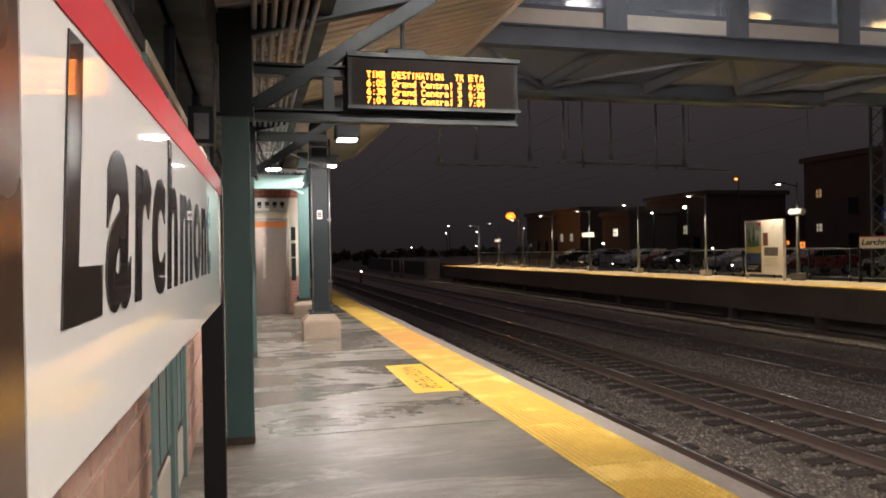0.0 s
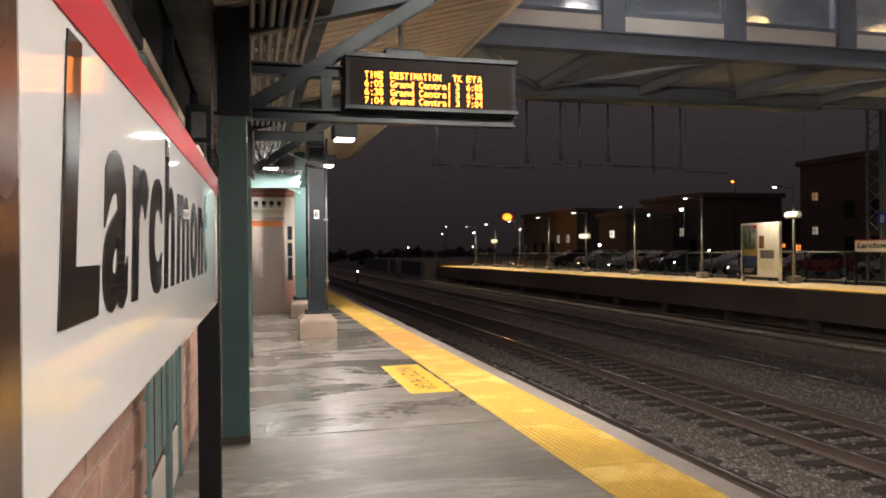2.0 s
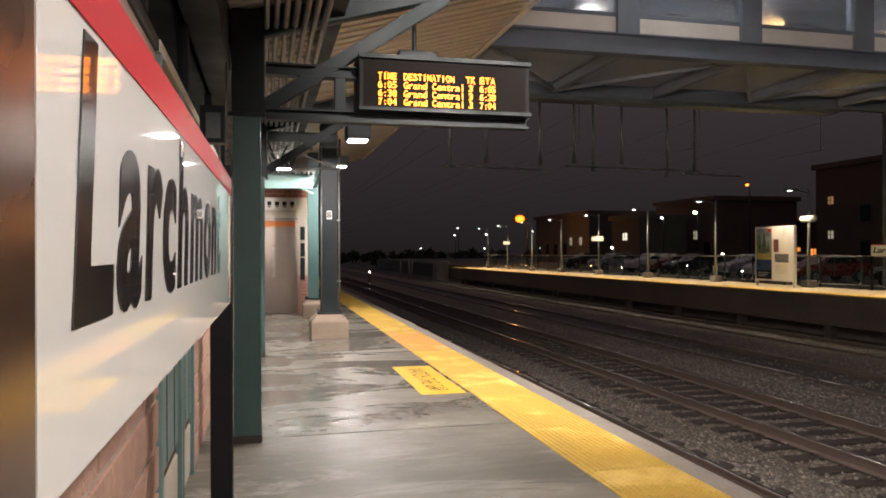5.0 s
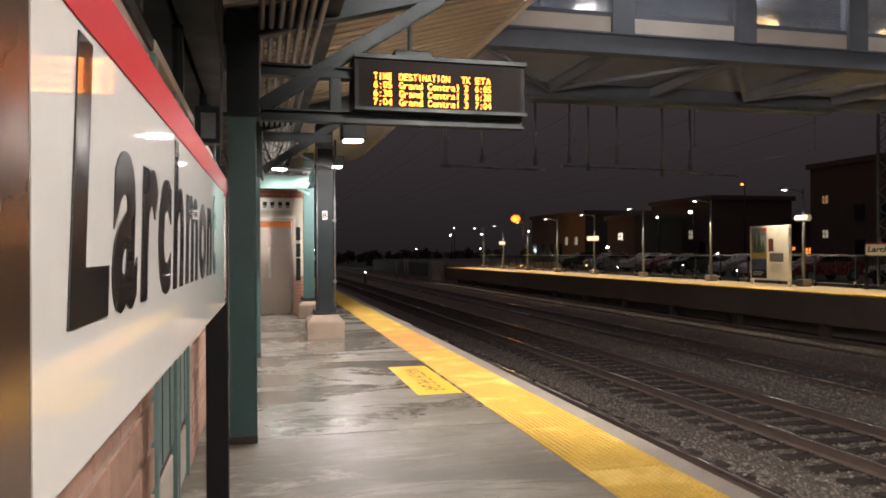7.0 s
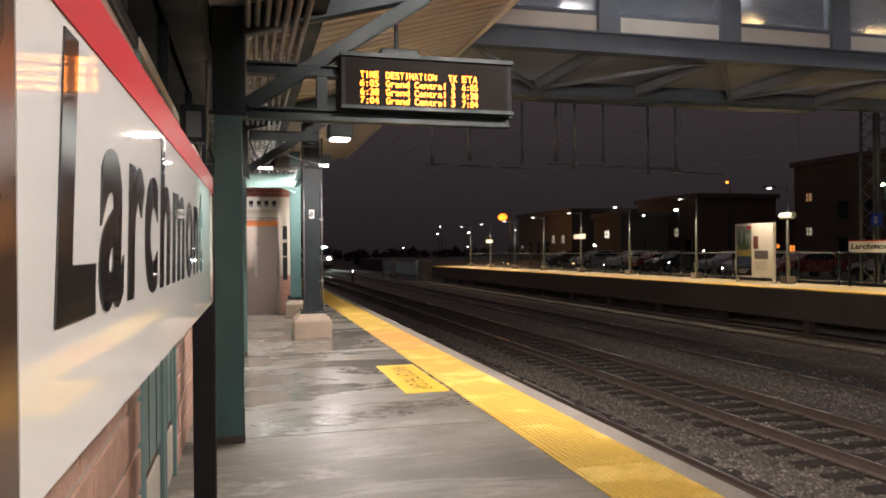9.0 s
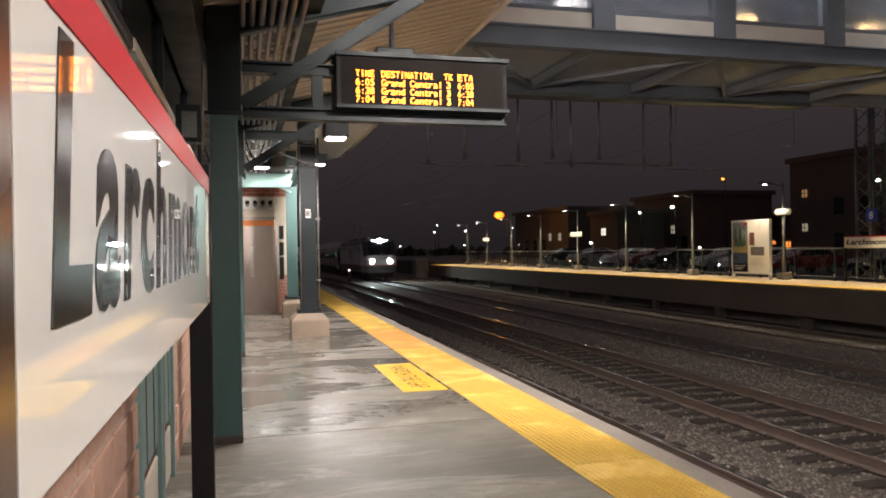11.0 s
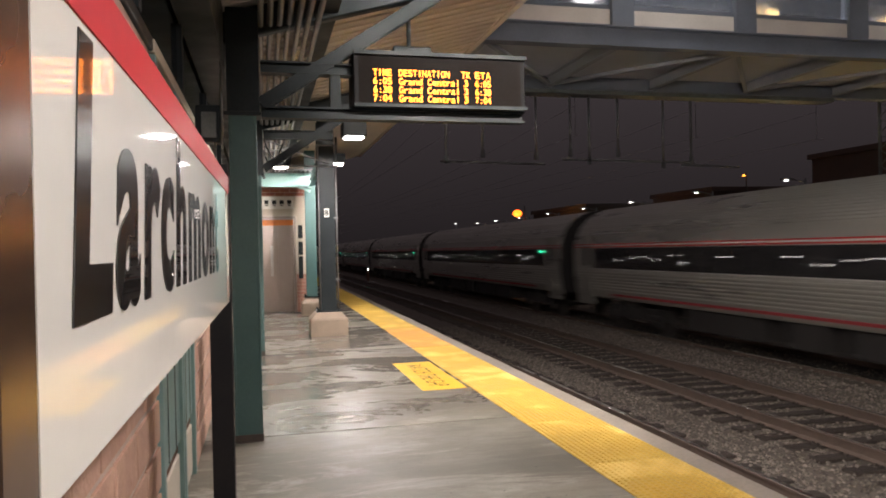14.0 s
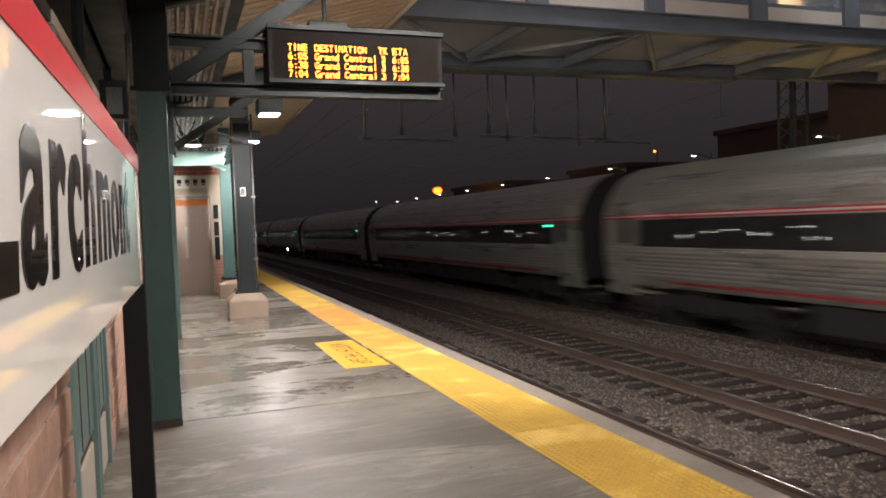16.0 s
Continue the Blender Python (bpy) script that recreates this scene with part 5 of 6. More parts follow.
catenary()
for at, r, lens in (((42.5, 66.3, 5.1), 0.33, LENS_GREEN), ((40.7, 87.4, 4.8), 0.36, LENS_GREEN), ((43.7, 86.6, 4.8), 0.28, LENS_WHITE), ((46.2, 101.5, 3.9), 0.2, LENS_WHITE), ((32.1, 63.9, 1.55), 0.2, LENS_WHITE),
                    ((48.8, 69.8, 5.4), 0.3, LENS_AMBER), ((36.1, 52.4, 1.0), 0.14, LENS_WHITE), ((44.4, 60.6, 7.45), 0.26, LENS_AMBER), ((50.3, 48.6, 6.3), 0.3, LENS_GREEN), ((30.2, 116, 3.75), 0.18, LENS_WHITE), ((26.9, 127.4, 1.55), 0.16, LENS_WHITE), ((33.3, 125.7, 5.2), 0.16, LENS_WHITE), ((31.4, 53.7, 3.95), 0.14, LENS_WHITE), ((56.3, 62.5, 1.35), 0.3, LENS_AMBER),
                    ((39.94, 95.0, 3.39), 0.3, LENS_WHITE), ((44.61, 80.0, 5.01), 0.3, LENS_WHITE), ((41.43, 110.0, 4.23), 0.26, LENS_WHITE), ((36.78, 120.0, 3.98), 0.24, LENS_WHITE), ((35.96, 118.0, 1.57), 0.16, LENS_WHITE),
                    ((45.85, 88.0, 1.62), 0.42, LENS_WARM), ((44.49, 90.0, 3.75), 0.16, LENS_WARM)):
    distant_light_point(at, r, lens)
# glints off the parked cars, made as small glowing balls on added posts
for at in ((25.14, 70.0, -0.1), (25.62, 70.0, -0.22), (31.23, 66.0, -0.07), (25.12, 40.0, 0.4), (28.0, 39.0, 0.12), (24.6, 47.5, 0.1), (26.2, 56.0, 0.05), (24.0, 33.2, 0.25)):
    distant_light_point(at, 0.075, LENS_WARM if at[0] > 25.5 else LENS_WHITE, "low car park lamps", "small glowing ball on an added post for a glint off parked cars")
distant_light_point((30.41, 85.03, 5.14), 0.95, LENS_ORANGE, "sodium lamps", "bright orange sodium street lamp on a thin pole")
DARK_BRICK = mat("dark_brick_far", (0.11, 0.075, 0.062), (0.075, 0.05, 0.042), 0.85, 0, 0.6, 6, 0.2)
DARK_RENDER = mat("dark_render_far", (0.105, 0.09, 0.078), (0.07, 0.06, 0.052), 0.85, 0, 0.5, 6, 0.2)
distant_building(52, 64, 44, 60.6, 9, ((58.6, 5.95, 0.9, 1.2, WINDOW_WARM), (58.6, 2.7, 0.9, 1.2, WINDOW_LIT)), "dark brick apartment building with two lit windows", DARK_BRICK)
distant_building(46, 56, 68, 80, 6.5, ((71.6, 2.9, 1.0, 1.5, WINDOW_LIT),), "dark brick apartment building with one lit window", DARK_BRICK)
distant_building(38.2, 50, 82, 100, 5.6, ((87.5, 2.4, 1.0, 1.6, WINDOW_LIT), (84.5, 2.4, 1.0, 1.6, WINDOW_LIT)), "dark rendered building with lit windows", DARK_RENDER)
distant_building(38.4, 44, 70.2, 76.5, 4.6, ((73.3, 2.75, 1.3, 1.3, WINDOW_BRIGHT),), "low dark shop with a bright square window", DARK_RENDER)
# amber glowing panes stand in for street light falling on this front
distant_building(57.5, 66, 65.5, 72, 4.2, ((67.2, 1.0, 1.4, 1.2, FRONT_GLOW), (70.0, 1.3, 2.0, 0.6, FRONT_GLOW)), "low house with its front lit orange", DARK_BRICK)
poster_sheets()
direction_sign(42.0)
direction_sign(59.6)
platform_end()
bm = bmesh.new()
box(bm, 20.97, 80, -30, 140, BED_Z - 1.2, -0.36)
structure("car_park", bm, mat("asphalt", (0.055, 0.053, 0.05), (0.04, 0.038, 0.036), 0.75, 0, 2, 40, 0.3), "dark asphalt car park behind the far platform", "car park")
for i, (x, y) in enumerate(((29, 24.5), (29.2, 27.3), (29, 33.1), (28.8, 36.0), (29.1, 39.2), (29, 45.0), (29.2, 48.1), (29, 51.0), (29.1, 57.4), (29, 63.0))):
    parked_car(x, y, 0, CAR_PAINTS[i % 4], ("silver", "black", "dark red", "white")[i % 4])


def far_woods():
    """Made-up dark trees that blend the ground into the night sky: one mass of trunks and leaf clumps."""
    rng = np.random.default_rng(11)
    verts, faces = [], []
    for k in range(120):
        side = rng.random()
        if side < 0.55:
            cx, cy = rng.uniform(-60, 3) , rng.uniform(85, 330)
            if cx > -2 and cy < 150:
                cx -= 12
        else:
            cx, cy = rng.uniform(21, 90), rng.uniform(150, 330)
        h = rng.uniform(2.4, 4.0)
        base = BED_Z - 0.15 + rail_z(cy)
        for a in range(5):
            verts.append((cx + 0.25 * math.cos(a * 1.257), cy + 0.25 * math.sin(a * 1.257), base))
        verts.append((cx, cy, base + h * 0.8))
        b0 = len(verts) - 6
        faces += [(b0 + a, b0 + (a + 1) % 5, b0 + 5) for a in range(5)]
        for c in range(170):
            d = rng.standard_normal(3)
            d /= np.linalg.norm(d) + 1e-6
            r = h * 0.33 * rng.random() ** 0.4
            p = np.array((cx, cy, base + h * 0.64)) + d * r * np.array((1, 1, 1.15))
            s = rng.uniform(0.25, 0.7)
            q = rng.standard_normal((3, 3)) * s
            n0 = len(verts)
            verts += [tuple(p + q[i]) for i in range(3)]
            faces.append((n0, n0 + 1, n0 + 2))
    me = bpy.data.meshes.new("far_woods")
    me.from_pydata(verts, [], faces)
    me.materials.append(mat("night_foliage", (0.07, 0.065, 0.04), (0.04, 0.038, 0.025), 0.8, 0, 0.5, 4, 0))
    tagged(new("far_woods", me), "dark leafy trees added in the distance to blend the horizon", "trees", "", "stuff")


far_woods()


def far_lift_tower():
    """The brick stair and lift tower at the far end of the footbridge."""
    x0, x1, y0, y1, h = 23.4, 27.4, 12.2, 21.2, 9.0
    t = thing("lift_tower", (25.4, 15.4, 0), "dark red brick stair tower at the end of the footbridge", "tower")
    bm = bmesh.new()
    box(bm, x0, x1, y0, y1, -0.003, h)
    w = part("wall", bm, DARK_BRICK, t)
    bm = bmesh.new()
    box(bm, x0 - 0.15, x1 + 0.15, y0 - 0.15, y1 + 0.15, h, h + 0.25, 0.02)
    part("roof", bm, BRIDGE_STEEL, t)
    for z in (3.0, 6.0):
        bm = bmesh.new()
        box(bm, x0 - 0.03, x0 + 0.01, y0 + 0.02, y1 - 0.02, z, z + 0.2)
        part("stone_band", bm, COPING, w)


far_lift_tower()


# housing for the added fill lamps, out of view on the bridge side
def bridge_flood(at):
    x, y, z = at
    t = thing("flood_lamp", at, "unseen flood lamp added on the side of the footbridge", "lamp", "bridge flood lamps")
    bm = bmesh.new()
    box(bm, x - 0.2, x + 0.2, y - 0.12, y + 0.12, z + 0.16, z + 0.28, 0.02)
    part("hood", bm, DARK_STEEL, t)
    bm = bmesh.new()
    bar(bm, (x, y + 0.1, z + 0.22), (x, 13.46, z + 0.22), 0.06, 0.06)
    part("bracket", bm, DARK_STEEL, t)


for at in BRIDGE_FLOODS:
    bridge_flood(at)

# ---- the train ----
V = 27.4


def nose(t):
    """Where the train's nose stands: 25.4 m/s on the approach, 27.4 m/s through the station."""
    if t >= 12:
        return 20.0 + (12.6 - t) * V
    s = 12 - max(t, 9)
    y = 36.44 + V * s - s * s / 3.0
    return y if t >= 9 else y + 25.4 * (9 - t)


TX = TRACKS[2]
LOCO_GREY = mat("loco_grey", (0.55, 0.55, 0.54), (0.46, 0.46, 0.45), 0.42, 0.1, 0.8, 20, 0.03)
LOCO_DARK = mat("loco_dark_grey", (0.10, 0.10, 0.105), (0.07, 0.07, 0.073), 0.5, 0.1, 1.0, 20, 0.05)
LOCO_BLUE = mat("loco_blue", (0.03, 0.05, 0.12), (0.025, 0.04, 0.095), 0.4, 0, 1.0, 20, 0.0)
LOCO_HOOD = mat("loco_hood", (0.022, 0.024, 0.03), (0.016, 0.017, 0.022), 0.4, 0, 1.0, 20, 0.0)
STRIPE_RED = mat("stripe_red", (0.55, 0.03, 0.035), (0.45, 0.025, 0.03), 0.45, 0, 2, 20, 0.0)
STRIPE_WHITE = mat("stripe_white", (0.75, 0.74, 0.72), (0.66, 0.65, 0.63), 0.45, 0, 2, 20, 0.0)
STAINLESS = mat("fluted_stainless", (0.50, 0.49, 0.44), (0.40, 0.39, 0.35), 0.33, 0.62, 0.8, 20, 0.03, stretch=(1, 0.3, 3))
UNDER = mat("undercarriage", (0.026, 0.023, 0.022), (0.014, 0.012, 0.012), 0.8, 0, 3, 30, 0.2)
WHEEL = mat("wheel_steel", (0.10, 0.09, 0.085), None, 0.5, 0.6)
HEADLIGHT = glow("headlight", (0.86, 1.0, 0.96), 150.0)
HEAD_BAR = glow("head_bar", (0.86, 1.0, 0.96), 30.0)
GREEN_LIGHT = glow("green_marker", (0.05, 1.0, 0.45), 3.0)
CABIN_LIGHT = glow("cabin_light", (1.0, 0.95, 0.86), 1.8)


def loop(w, z0, z1, r, seg=4):
    """A round-shouldered body section."""
    pts = []
    for side, a0 in ((1, 0), (-1, 90)):
        for k in range(seg + 1):
            a = radians(a0 + 90 * k / seg)
            pts.append((side * (w - r) + r * math.cos(a), z1 - r + r * math.sin(a)))
    return pts + [(-w, z0), (w, z0)]


def loft(bm, stations):
    rings = [[bm.verts.new((px, y, pz)) for px, pz in pts] for y, pts in stations]
    k = len(rings[0])
    for a, b in zip(rings, rings[1:]):
        for i in range(k):
            bm.faces.new((a[i], b[i], b[(i + 1) % k], a[(i + 1) % k]))
    bm.faces.new(rings[0]), bm.faces.new(rings[-1][::-1])
    bmesh.ops.recalc_face_normals(bm, faces=bm.faces[:])
    return bm


def bogie(owner, y):
    bm = bmesh.new()
    for s in (-1, 1):
        box(bm, s * 1.05 - 0.1, s * 1.05 + 0.1, y - 1.7, y + 1.7, 0.46, 0.78, 0.03)
        for d in (-1.3, 1.3):
            box(bm, s * 1.16 - 0.06, s * 1.16 + 0.06, y + d - 0.2, y + d + 0.2, 0.3, 0.62, 0.03)
        for d in (-0.4, 0.4):
            cyl(bm, (s * 1.2, y + d, 0.45), (s * 1.2, y + d, 0.95), 0.11, None, 10)
    box(bm, -1.0, 1.0, y - 0.3, y + 0.3, 0.5, 0.9, 0.03)
    fr = part("bogie", bm, UNDER, owner)
    for dy in (-1.3, 1.3):
        bm = bmesh.new()
        for s in (-1, 1):
            cyl(bm, (s * 0.70, y + dy, 0.46), (s * 0.83, y + dy, 0.46), 0.46, None, 24)
        cyl(bm, (-0.8, y + dy, 0.46), (0.8, y + dy, 0.46), 0.09, None, 10)
        part("wheelset", bm, WHEEL, fr)


def locomotive():
    t = thing("locomotive", (0, 0, 0), "light grey electric locomotive with a red stripe and glowing headlights", "locomotive")
    L = 16.9
    nose = [(0.0, 1.22, 1.85, 0.12), (0.1, 1.32, 2.02, 0.2), (0.35, 1.39, 2.28, 0.3), (0.7, 1.43, 2.72, 0.34), (1.05, 1.46, 3.2, 0.36), (1.4, 1.48, 3.52, 0.38), (1.8, 1.49, 3.66, 0.4)]
    st = [(y, loop(w, 1.42, z, r)) for y, w, z, r in nose] + [(L - y, loop(w, 1.42, z, r)) for y, w, z, r in ((1.0, 1.49, 3.66, 0.4), (0.35, 1.47, 3.6, 0.4), (0.0, 1.38, 3.4, 0.3))]
    bm = bmesh.new()
    part("body", loft(bm, st), LOCO_GREY, t)
    bm = bmesh.new()
    low = [(0.02, 1.18), (0.12, 1.32), (0.5, 1.42), (1.4, 1.48), (L - 0.3, 1.48), (L, 1.38)]
    loft(bm, [(y, [(w, 0.78), (w, 1.33), (-w, 1.33), (-w, 0.78)]) for y, w in low])
    part("skirt", bm, LOCO_DARK, t, "dark grey skirt")
    bm = bmesh.new()
    loft(bm, [(y - 0.004, [(w + 0.03, 1.34), (w + 0.03, 1.415), (-w - 0.03, 1.415), (-w - 0.03, 1.34)]) for y, w in low])
    part("red_stripe", bm, STRIPE_RED, t, "thin red stripe")
    bm = bmesh.new()
    loft(bm, [(y, [(w, 0.35), (w, 0.77), (-w, 0.77), (-w, 0.35)]) for y, w in ((0.05, 1.1), (0.3, 1.25), (1.2, 1.2))])
    part("pilot", bm, UNDER, t, "dark steel pilot plate")
    bm = bmesh.new()
    loft(bm, [(y, loop(1.499, 3.34, 3.675, 0.4 if 0.5 < y < L - 0.5 else 0.3)) for y in (2.12, 5, 9, 13, L - 1.0)])
    part("roof_shell", bm, LOCO_DARK, t, "dark grey roof")
    # raked windscreen and the dark field around it
    bm = bmesh.new()
    rows = [(0.30, 2.27, 1.02), (0.7, 2.76, 1.08), (1.05, 3.24, 1.08), (1.32, 3.5, 1.0)]
    vs = [[bm.verts.new((sx * w, y - 0.05, z + 0.035)) for sx in (-1, -0.6, 0, 0.6, 1)] for y, z, w in rows]
    for a, b in zip(vs, vs[1:]):
        for i in range(4):
            bm.faces.new((a[i], a[i + 1], b[i + 1], b[i]))
    bmesh.ops.solidify(bm, geom=bm.faces[:], thickness=0.05)
    part("windscreen", bm, GLASS_DARK, t, "raked dark windscreen")
    bm = bmesh.new()
    loft(bm, [(y, loop(w + 0.012, zl, z + 0.012, r)) for y, w, z, r, zl in ((0.34, 1.39, 2.27, 0.1, 2.15), (0.7, 1.43, 2.72, 0.34, 2.18), (1.05, 1.46, 3.2, 0.36, 2.3), (1.4, 1.48, 3.52, 0.38, 2.75), (1.8, 1.49, 3.66, 0.3, 3.25), (2.1, 1.49, 3.66, 0.15, 3.5))])
    part("cab_mask", bm, LOCO_HOOD, t, "charcoal hood round the windscreen")
    bm = bmesh.new()
    box(bm, -0.70, 0.70, 1.2, 1.36, 3.545, 3.595, 0.01)
    part("head_bar", bm, HEAD_BAR, t, "glowing lamp bar over the windscreen")
    bm = bmesh.new()
    cyl(bm, (0, 1.13, 3.57), (0, 1.198, 3.57), 0.17, None, 20)
    part("top_headlight", bm, HEADLIGHT, t, "glowing round lamp over the windscreen")
    for s in (-1, 1):
        bm = bmesh.new()
        box(bm, s * 0.79 - 0.25, s * 0.79 + 0.25, -0.02, 0.16, 1.64, 1.88, 0.03)
        hs = part("headlight_box", bm, LOCO_DARK, t)
        for o in (0.0,):
            bm = bmesh.new()
            cyl(bm, (s * 0.79 + o, -0.05, 1.76), (s * 0.79 + o, -0.021, 1.76), 0.15, None, 20)
            part("headlight", bm, HEADLIGHT, hs, "glowing headlight")
        bm = bmesh.new()
        box(bm, s * 1.475 - 0.03, s * 1.475 + 0.03, 2.45, 3.2, 2.74, 3.14, 0.01)
        part("cab_window", bm, GLASS_DARK, t)
        for y0, y1, z0, z1 in ((12.05, 12.5, 2.72, 3.26), (13.4, 13.85, 2.72, 3.26), (14.98, 15.42, 2.62, 3.26)):
            bm = bmesh.new()
            box(bm, s * 1.48 - 0.015, s * 1.48 + 0.015, y0, y1, z0, z1, 0.008)
            part("side_window", bm, GLASS_DARK, t)
        # flag panel and lettering bars by the rear cab
        for k in range(5):
            bm = bmesh.new()
            box(bm, s * 1.49 - 0.004, s * 1.49 + 0.004, 14.95, 15.5, 2.22 + k * 0.06, 2.25 + k * 0.06)
            part("flag_stripe", bm, STRIPE_RED, t, "red stripe of a small flag panel")
        for y0, y1, z0 in ((14.9, 16.1, 1.86), (15.2, 16.1, 1.72)):
            bm = bmesh.new()
            box(bm, s * 1.49 - 0.004, s * 1.49 + 0.004, y0, y1, z0, z0 + 0.07)
            part("text_bar", bm, LOCO_DARK, t, "grey lettering bar")
        bm = bmesh.new()
        for k in range(9):
            z = 2.72 + k * 0.06
            box(bm, s * 1.487 - 0.012, s * 1.487 + 0.012, 3.6, 7.0, z, z + 0.035)
        part("louvre_grille", bm, mat("louvre_grey", (0.34, 0.34, 0.34), (0.28, 0.28, 0.28), 0.5), t, "grey louvred air intake")
        # the emblem: three swept blue bands, fanned
        for k in range(3):
            bm = bmesh.new()
            q = []
            for i in range(9):
                f = i / 8
                q.append((9.6 - 2.4 * f + 0.25 * k * (1 - f), 2.98 - 0.32 * k * (0.4 + f) - 0.75 * f * f * (0.45 + 0.32 * k)))
            wdt = 0.15
            up = [bm.verts.new((s * 1.494, y, z)) for y, z in q]
            dn = [bm.verts.new((s * 1.494, y + 0.05, z - wdt * (0.35 + i / 8))) for i, (y, z) in enumerate(q)]
            for i in range(8):
                bm.faces.new((up[i], up[i + 1], dn[i + 1], dn[i]))
            bmesh.ops.solidify(bm, geom=bm.faces[:], thickness=0.004)
            part("emblem_band", bm, LOCO_BLUE, t, "dark blue swept emblem band")
        bm = bmesh.new()
        cyl(bm, (s * 1.35, 0.55, 1.5), (s * 1.35, 0.55, 1.52), 0.01, None, 6)
        cyl(bm, (s * 1.51, 2.6, 1.0), (s * 1.51, 2.6, 2.9), 0.02, None, 8)
        part("grab_rail", bm, GREY_STEEL, t)
    bm = bmesh.new()
    box(bm, -0.95, 0.95, 2.6, L - 1.2, 3.66, 3.78, 0.02)
    box(bm, -0.7, 0.7, 4.2, 6.4, 3.78, 3.95, 0.03)
    box(bm, -0.7, 0.7, 11.2, 13.6, 3.78, 3.92, 0.03)
    part("roof_equipment", bm, LOCO_DARK, t, "dark roof boxes")
    p = bmesh.new()
    for s in (-0.45, 0.45):
        bar(p, (s, 12.0, 3.93), (s * 0.8, 13.6, 4.5), 0.05, 0.05)
        bar(p, (s * 0.8, 13.6, 4.5), (s, 12.4, 5.35), 0.04, 0.04)
    bar(p, (-0.9, 12.4, 5.38), (0.9, 12.4, 5.38), 0.06, 0.06)
    part("pantograph", p, GREY_STEEL, t, "folding steel pantograph")
    bm = bmesh.new()
    box(bm, -1.2, 1.2, 6.3, 10.9, 0.35, 0.775, 0.05)
    part("transformer_box", bm, UNDER, t)
    bogie(t, 3.6)
    bogie(t, 13.3)
    for ob in t.children:                # a blunt cab: the nose is set back less than it is tall
        if ob.name.split(".")[0] in ("body", "skirt", "red_stripe", "windscreen", "cab_mask", "head_bar", "top_headlight"):
            for v in ob.data.vertices:
                if v.co.y < 2.2:
                    v.co.y = 0.62 * v.co.y if v.co.y < 1.8 else 1.116 + (v.co.y - 1.8) * 2.71
    return t


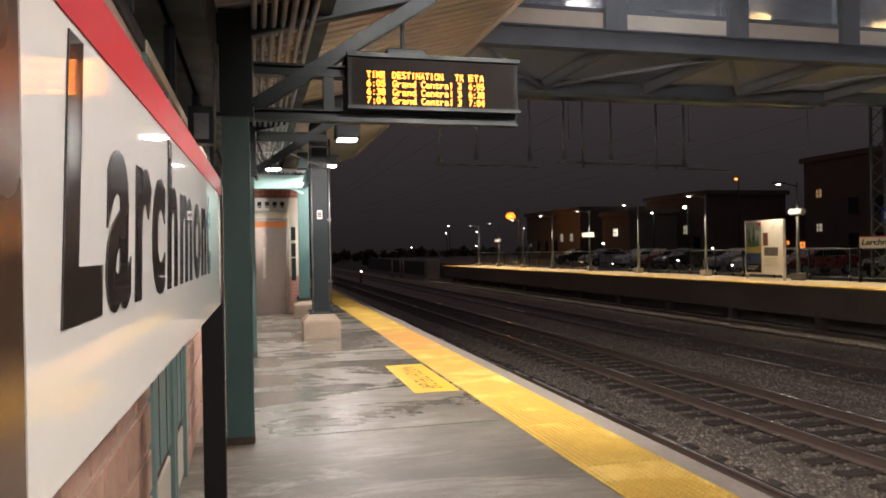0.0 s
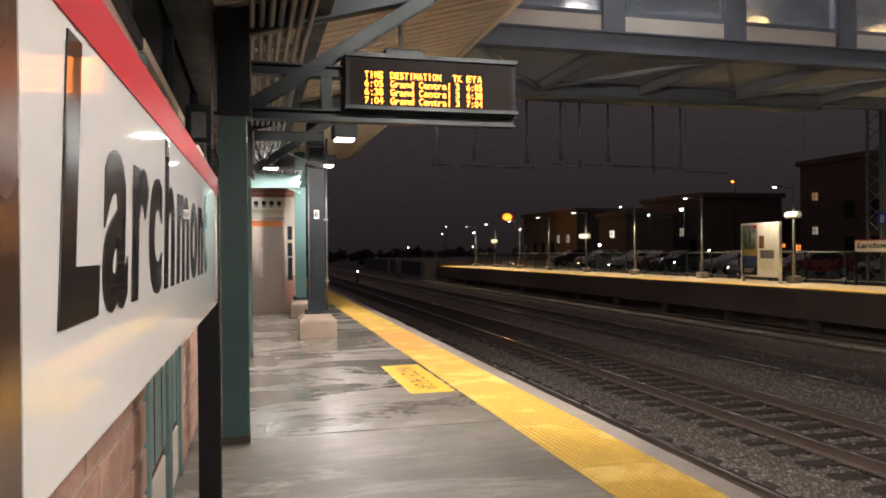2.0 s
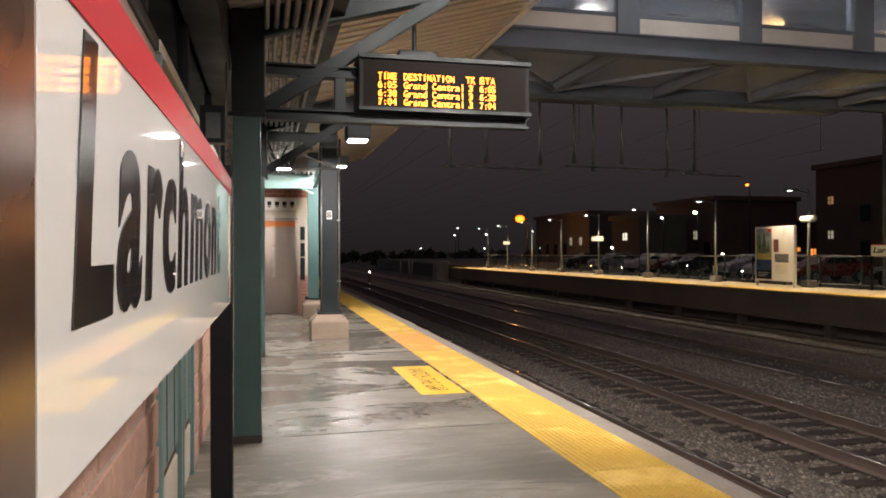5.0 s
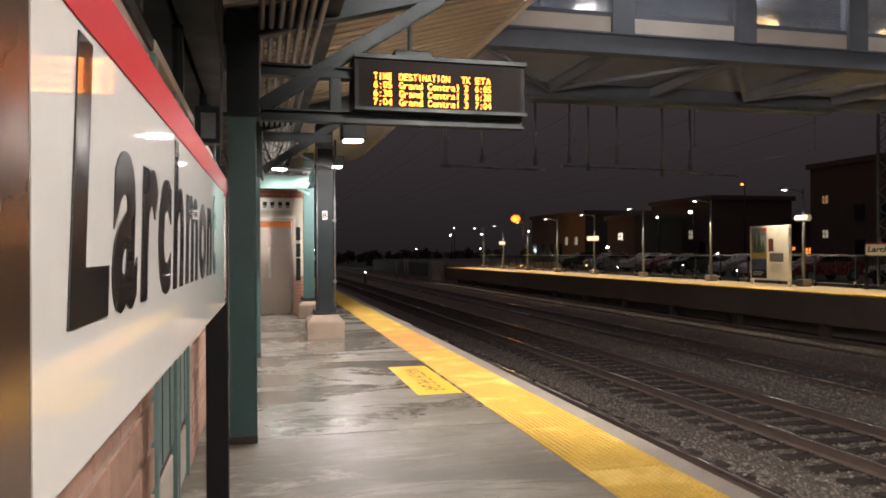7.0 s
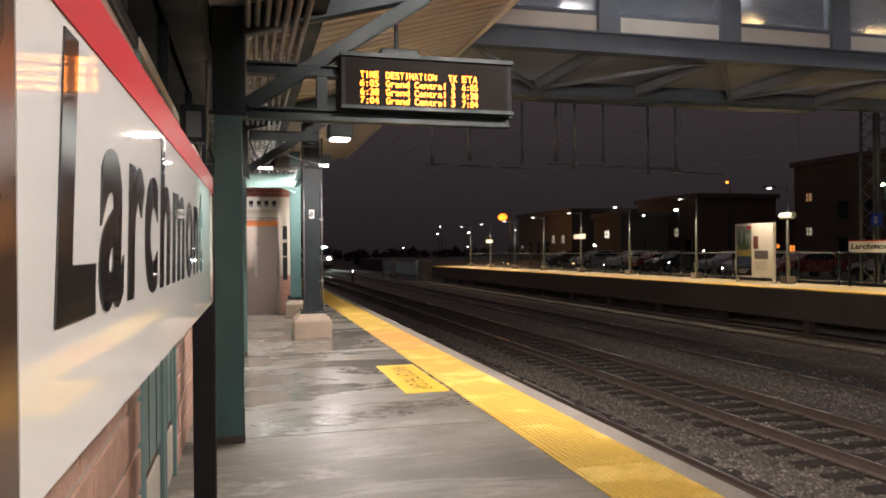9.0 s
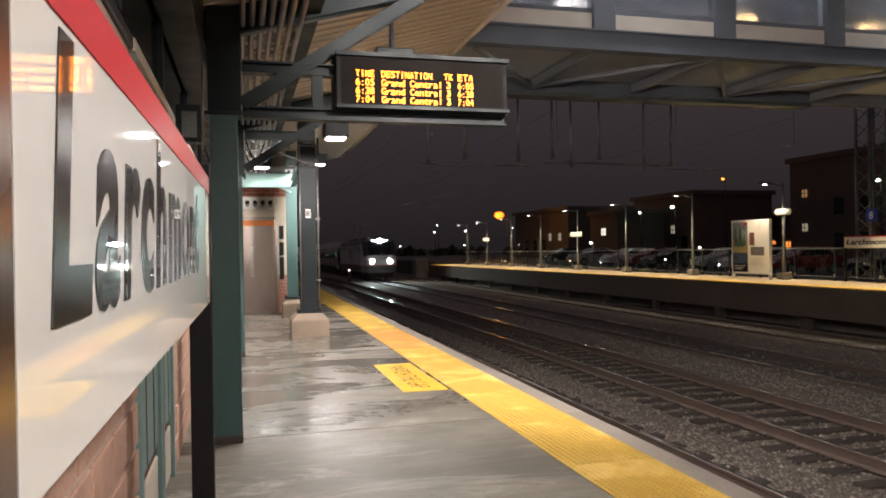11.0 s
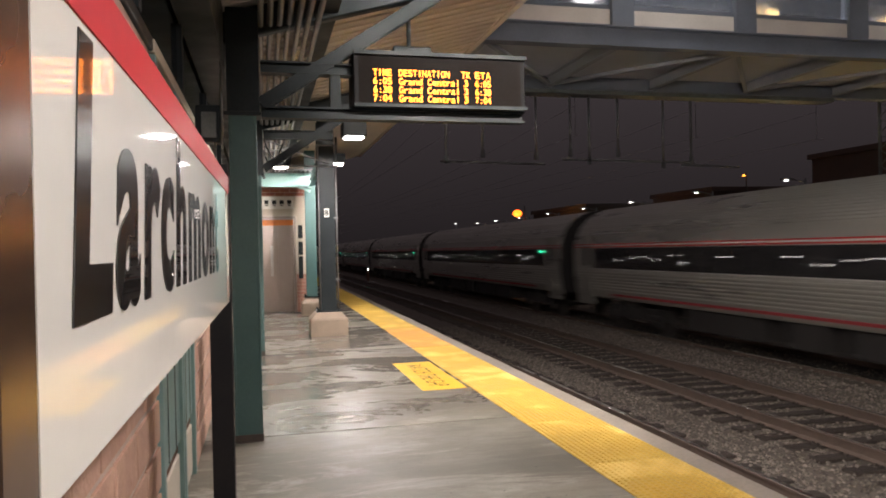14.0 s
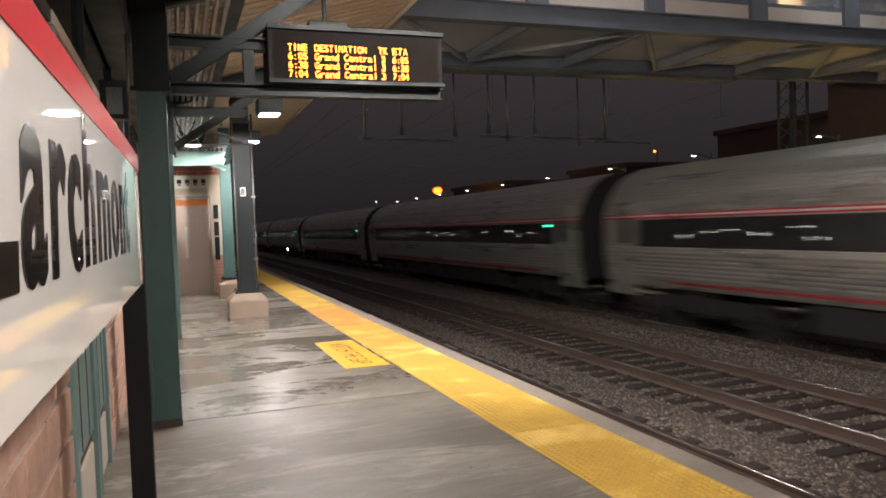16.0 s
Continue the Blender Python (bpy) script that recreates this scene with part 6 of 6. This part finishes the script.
def coach():
    t = thing("passenger_coach", (0, 0, 0), "fluted stainless steel passenger coach with dark windows and red stripes", "train coach", "coaches of the train")
    L = 23.75
    side = [(1.42, 0.98), (1.50, 1.08)]
    z = 1.2
    while z < 1.84:                      # flutes below the windows
        w = 1.50 + 0.08 * min(1, (z - 1.08) / 0.6)
        side += [(w, z), (w + 0.012, z + 0.02), (w + 0.012, z + 0.05), (w, z + 0.07)]
        z += 0.09
    side += [(1.585, 1.92), (1.58, 2.5), (1.55, 2.66)]
    roof = [(1.47, 2.92), (1.32, 3.2), (1.1, 3.46), (0.8, 3.66), (0.42, 3.79), (0.0, 3.83)]
    for a, b in zip(roof, roof[1:]):     # flutes on the roof
        for k in range(4):
            f, g = k / 4, k / 4 + 0.1
            side += [(a[0] + (b[0] - a[0]) * f, a[1] + (b[1] - a[1]) * f), (a[0] + (b[0] - a[0]) * g + 0.010, a[1] + (b[1] - a[1]) * g + 0.014)]
    pts = side + [(0.0, 3.83)] + [(-a, b) for a, b in side[::-1]]
    bm = bmesh.new()
    prism(bm, pts, "y", 0.5, L - 0.5)
    part("body", bm, STAINLESS, t, "fluted stainless steel shell")
    # dark sheets over both ends: shade between coaches, put into the colour
    for y0, y1 in ((0.47, 0.499), (L - 0.499, L - 0.47)):
        bm = bmesh.new()
        prism(bm, [(a * 0.985, b) for a, b in pts], "y", y0, y1)
        part("end_wall", bm, UNDER, t, "coach end coloured dark for the shade in the gap")
    for y0, y1 in ((0.0, 0.469), (L - 0.469, L)):
        bm = bmesh.new()
        box(bm, -0.75, 0.75, y0, y1, 0.95, 3.2, 0.03)
        part("gangway_bellows", bm, UNDER, t, "black gangway bellows")
    for s in (-1, 1):
        n = 11
        for i in range(n):
            y = 3.0 + i * (L - 6.0) / n
            bm = bmesh.new()
            box(bm, s * 1.583 - 0.01, s * 1.583 + 0.01, y + 0.06, y + (L - 6.0) / n - 0.06, 1.95, 2.46, 0.006)
            pane = part("window_pane", bm, COACH_GLASS, t)
            for f, dz, wl in (((0.15, 0.16, 0.10), (0.62, 0.05, 0.05)), ((0.45, 0.21, 0.16),), ((0.3, 0.1, 0.06), (0.78, 0.2, 0.12)), ((0.1, 0.22, 0.2),), ((0.5, 0.02, 0.04), (0.7, 0.24, 0.09)))[(i * 3 + (s > 0)) % 5]:
                bm = bmesh.new()
                yl = y + (L - 6.0) / n * f
                box(bm, s * 1.589 - 0.006, s * 1.589 + 0.006, yl, yl + wl * 0.4, 2.06 + dz, 2.085 + dz + 0.04 * (wl < 0.08))
                part("cabin_lamp", bm, CABIN_LIGHT, pane, "lit lamp seen in the window")
        bm = bmesh.new()
        box(bm, s * 1.578 - 0.012, s * 1.578 + 0.012, 1.9, L - 1.9, 1.9, 2.52)
        part("window_band", bm, COACH_GLASS, t, "dark glazed band")
        for z0, z1, m in ((2.625, 2.655, STRIPE_RED), (2.59, 2.615, STRIPE_WHITE), (2.545, 2.575, STRIPE_RED), (1.835, 1.895, STRIPE_WHITE)):
            bm = bmesh.new()
            box(bm, s * 1.572 - 0.015, s * 1.572 + 0.015, 0.55, L - 0.55, z0, z1)
            part("stripe", bm, m, t)
        bm = bmesh.new()
        box(bm, s * 1.505 - 0.012, s * 1.505 + 0.012, 3.0, L - 3.0, 1.085, 1.15)
        part("sill_stripe", bm, mat("sill_red", (0.30, 0.03, 0.035), (0.22, 0.025, 0.03), 0.55, 0, 1.5, 20, 0.0), t, "red stripe along the sill")
        for y0, y1 in ((0.55, 1.7), (L - 1.7, L - 0.55)):
            bm = bmesh.new()
            box(bm, s * 1.47 - 0.03, s * 1.47 + 0.03, y0, y1, 0.74, 1.06, 0.01)
            part("step_well", bm, STAINLESS, t, "steel step well below the door")
        for y in (1.0, L - 1.8):
            bm = bmesh.new()
            box(bm, s * 1.56 - 0.02, s * 1.56 + 0.02, y, y + 0.8, 1.0, 2.95, 0.01)
            d = part("door", bm, STAINLESS, t, "steel vestibule door")
            bm = bmesh.new()
            box(bm, s * 1.581 - 0.006, s * 1.581 + 0.006, y + 0.25, y + 0.55, 1.98, 2.62, 0.005)
            part("door_window", bm, COACH_GLASS, d)
        bm = bmesh.new()
        box(bm, s * 1.592 - 0.008, s * 1.592 + 0.008, 2.1, 2.25, 2.41, 2.46)
        part("marker_light", bm, GREEN_LIGHT, t, "small green glowing marker light")
    for y0, y1, w in ((6.5, 8.4, 1.35), (9.0, 11.8, 1.3), (12.3, 13.4, 1.38), (14.2, 17.2, 1.3)):
        bm = bmesh.new()
        box(bm, -w, w, y0, y1, 0.42, 0.975, 0.05)
        part("underfloor_box", bm, UNDER, t)
    bogie(t, 3.6)
    bogie(t, L - 3.6)
    return t


COACH_GLASS = mat("coach_glass", (0.036, 0.035, 0.036), (0.018, 0.018, 0.02), 0.1, 0, 2, 20, 0.0, rvar=0.03)
loco = locomotive()
first = coach()
train = [(loco, 0.0)]
for i in range(8):
    car = first if i == 0 else copy_thing(first, pose(0, 0, 0))
    train.append((car, 17.82 + i * 24.0))


def motions():
    for ob, back in train:
        walk(ob, [(s / 2, pose(TX, nose(s / 2) + back, RAIL_Z + rail_z(nose(s / 2) + back), TILT)) for s in range(33)])


motions()
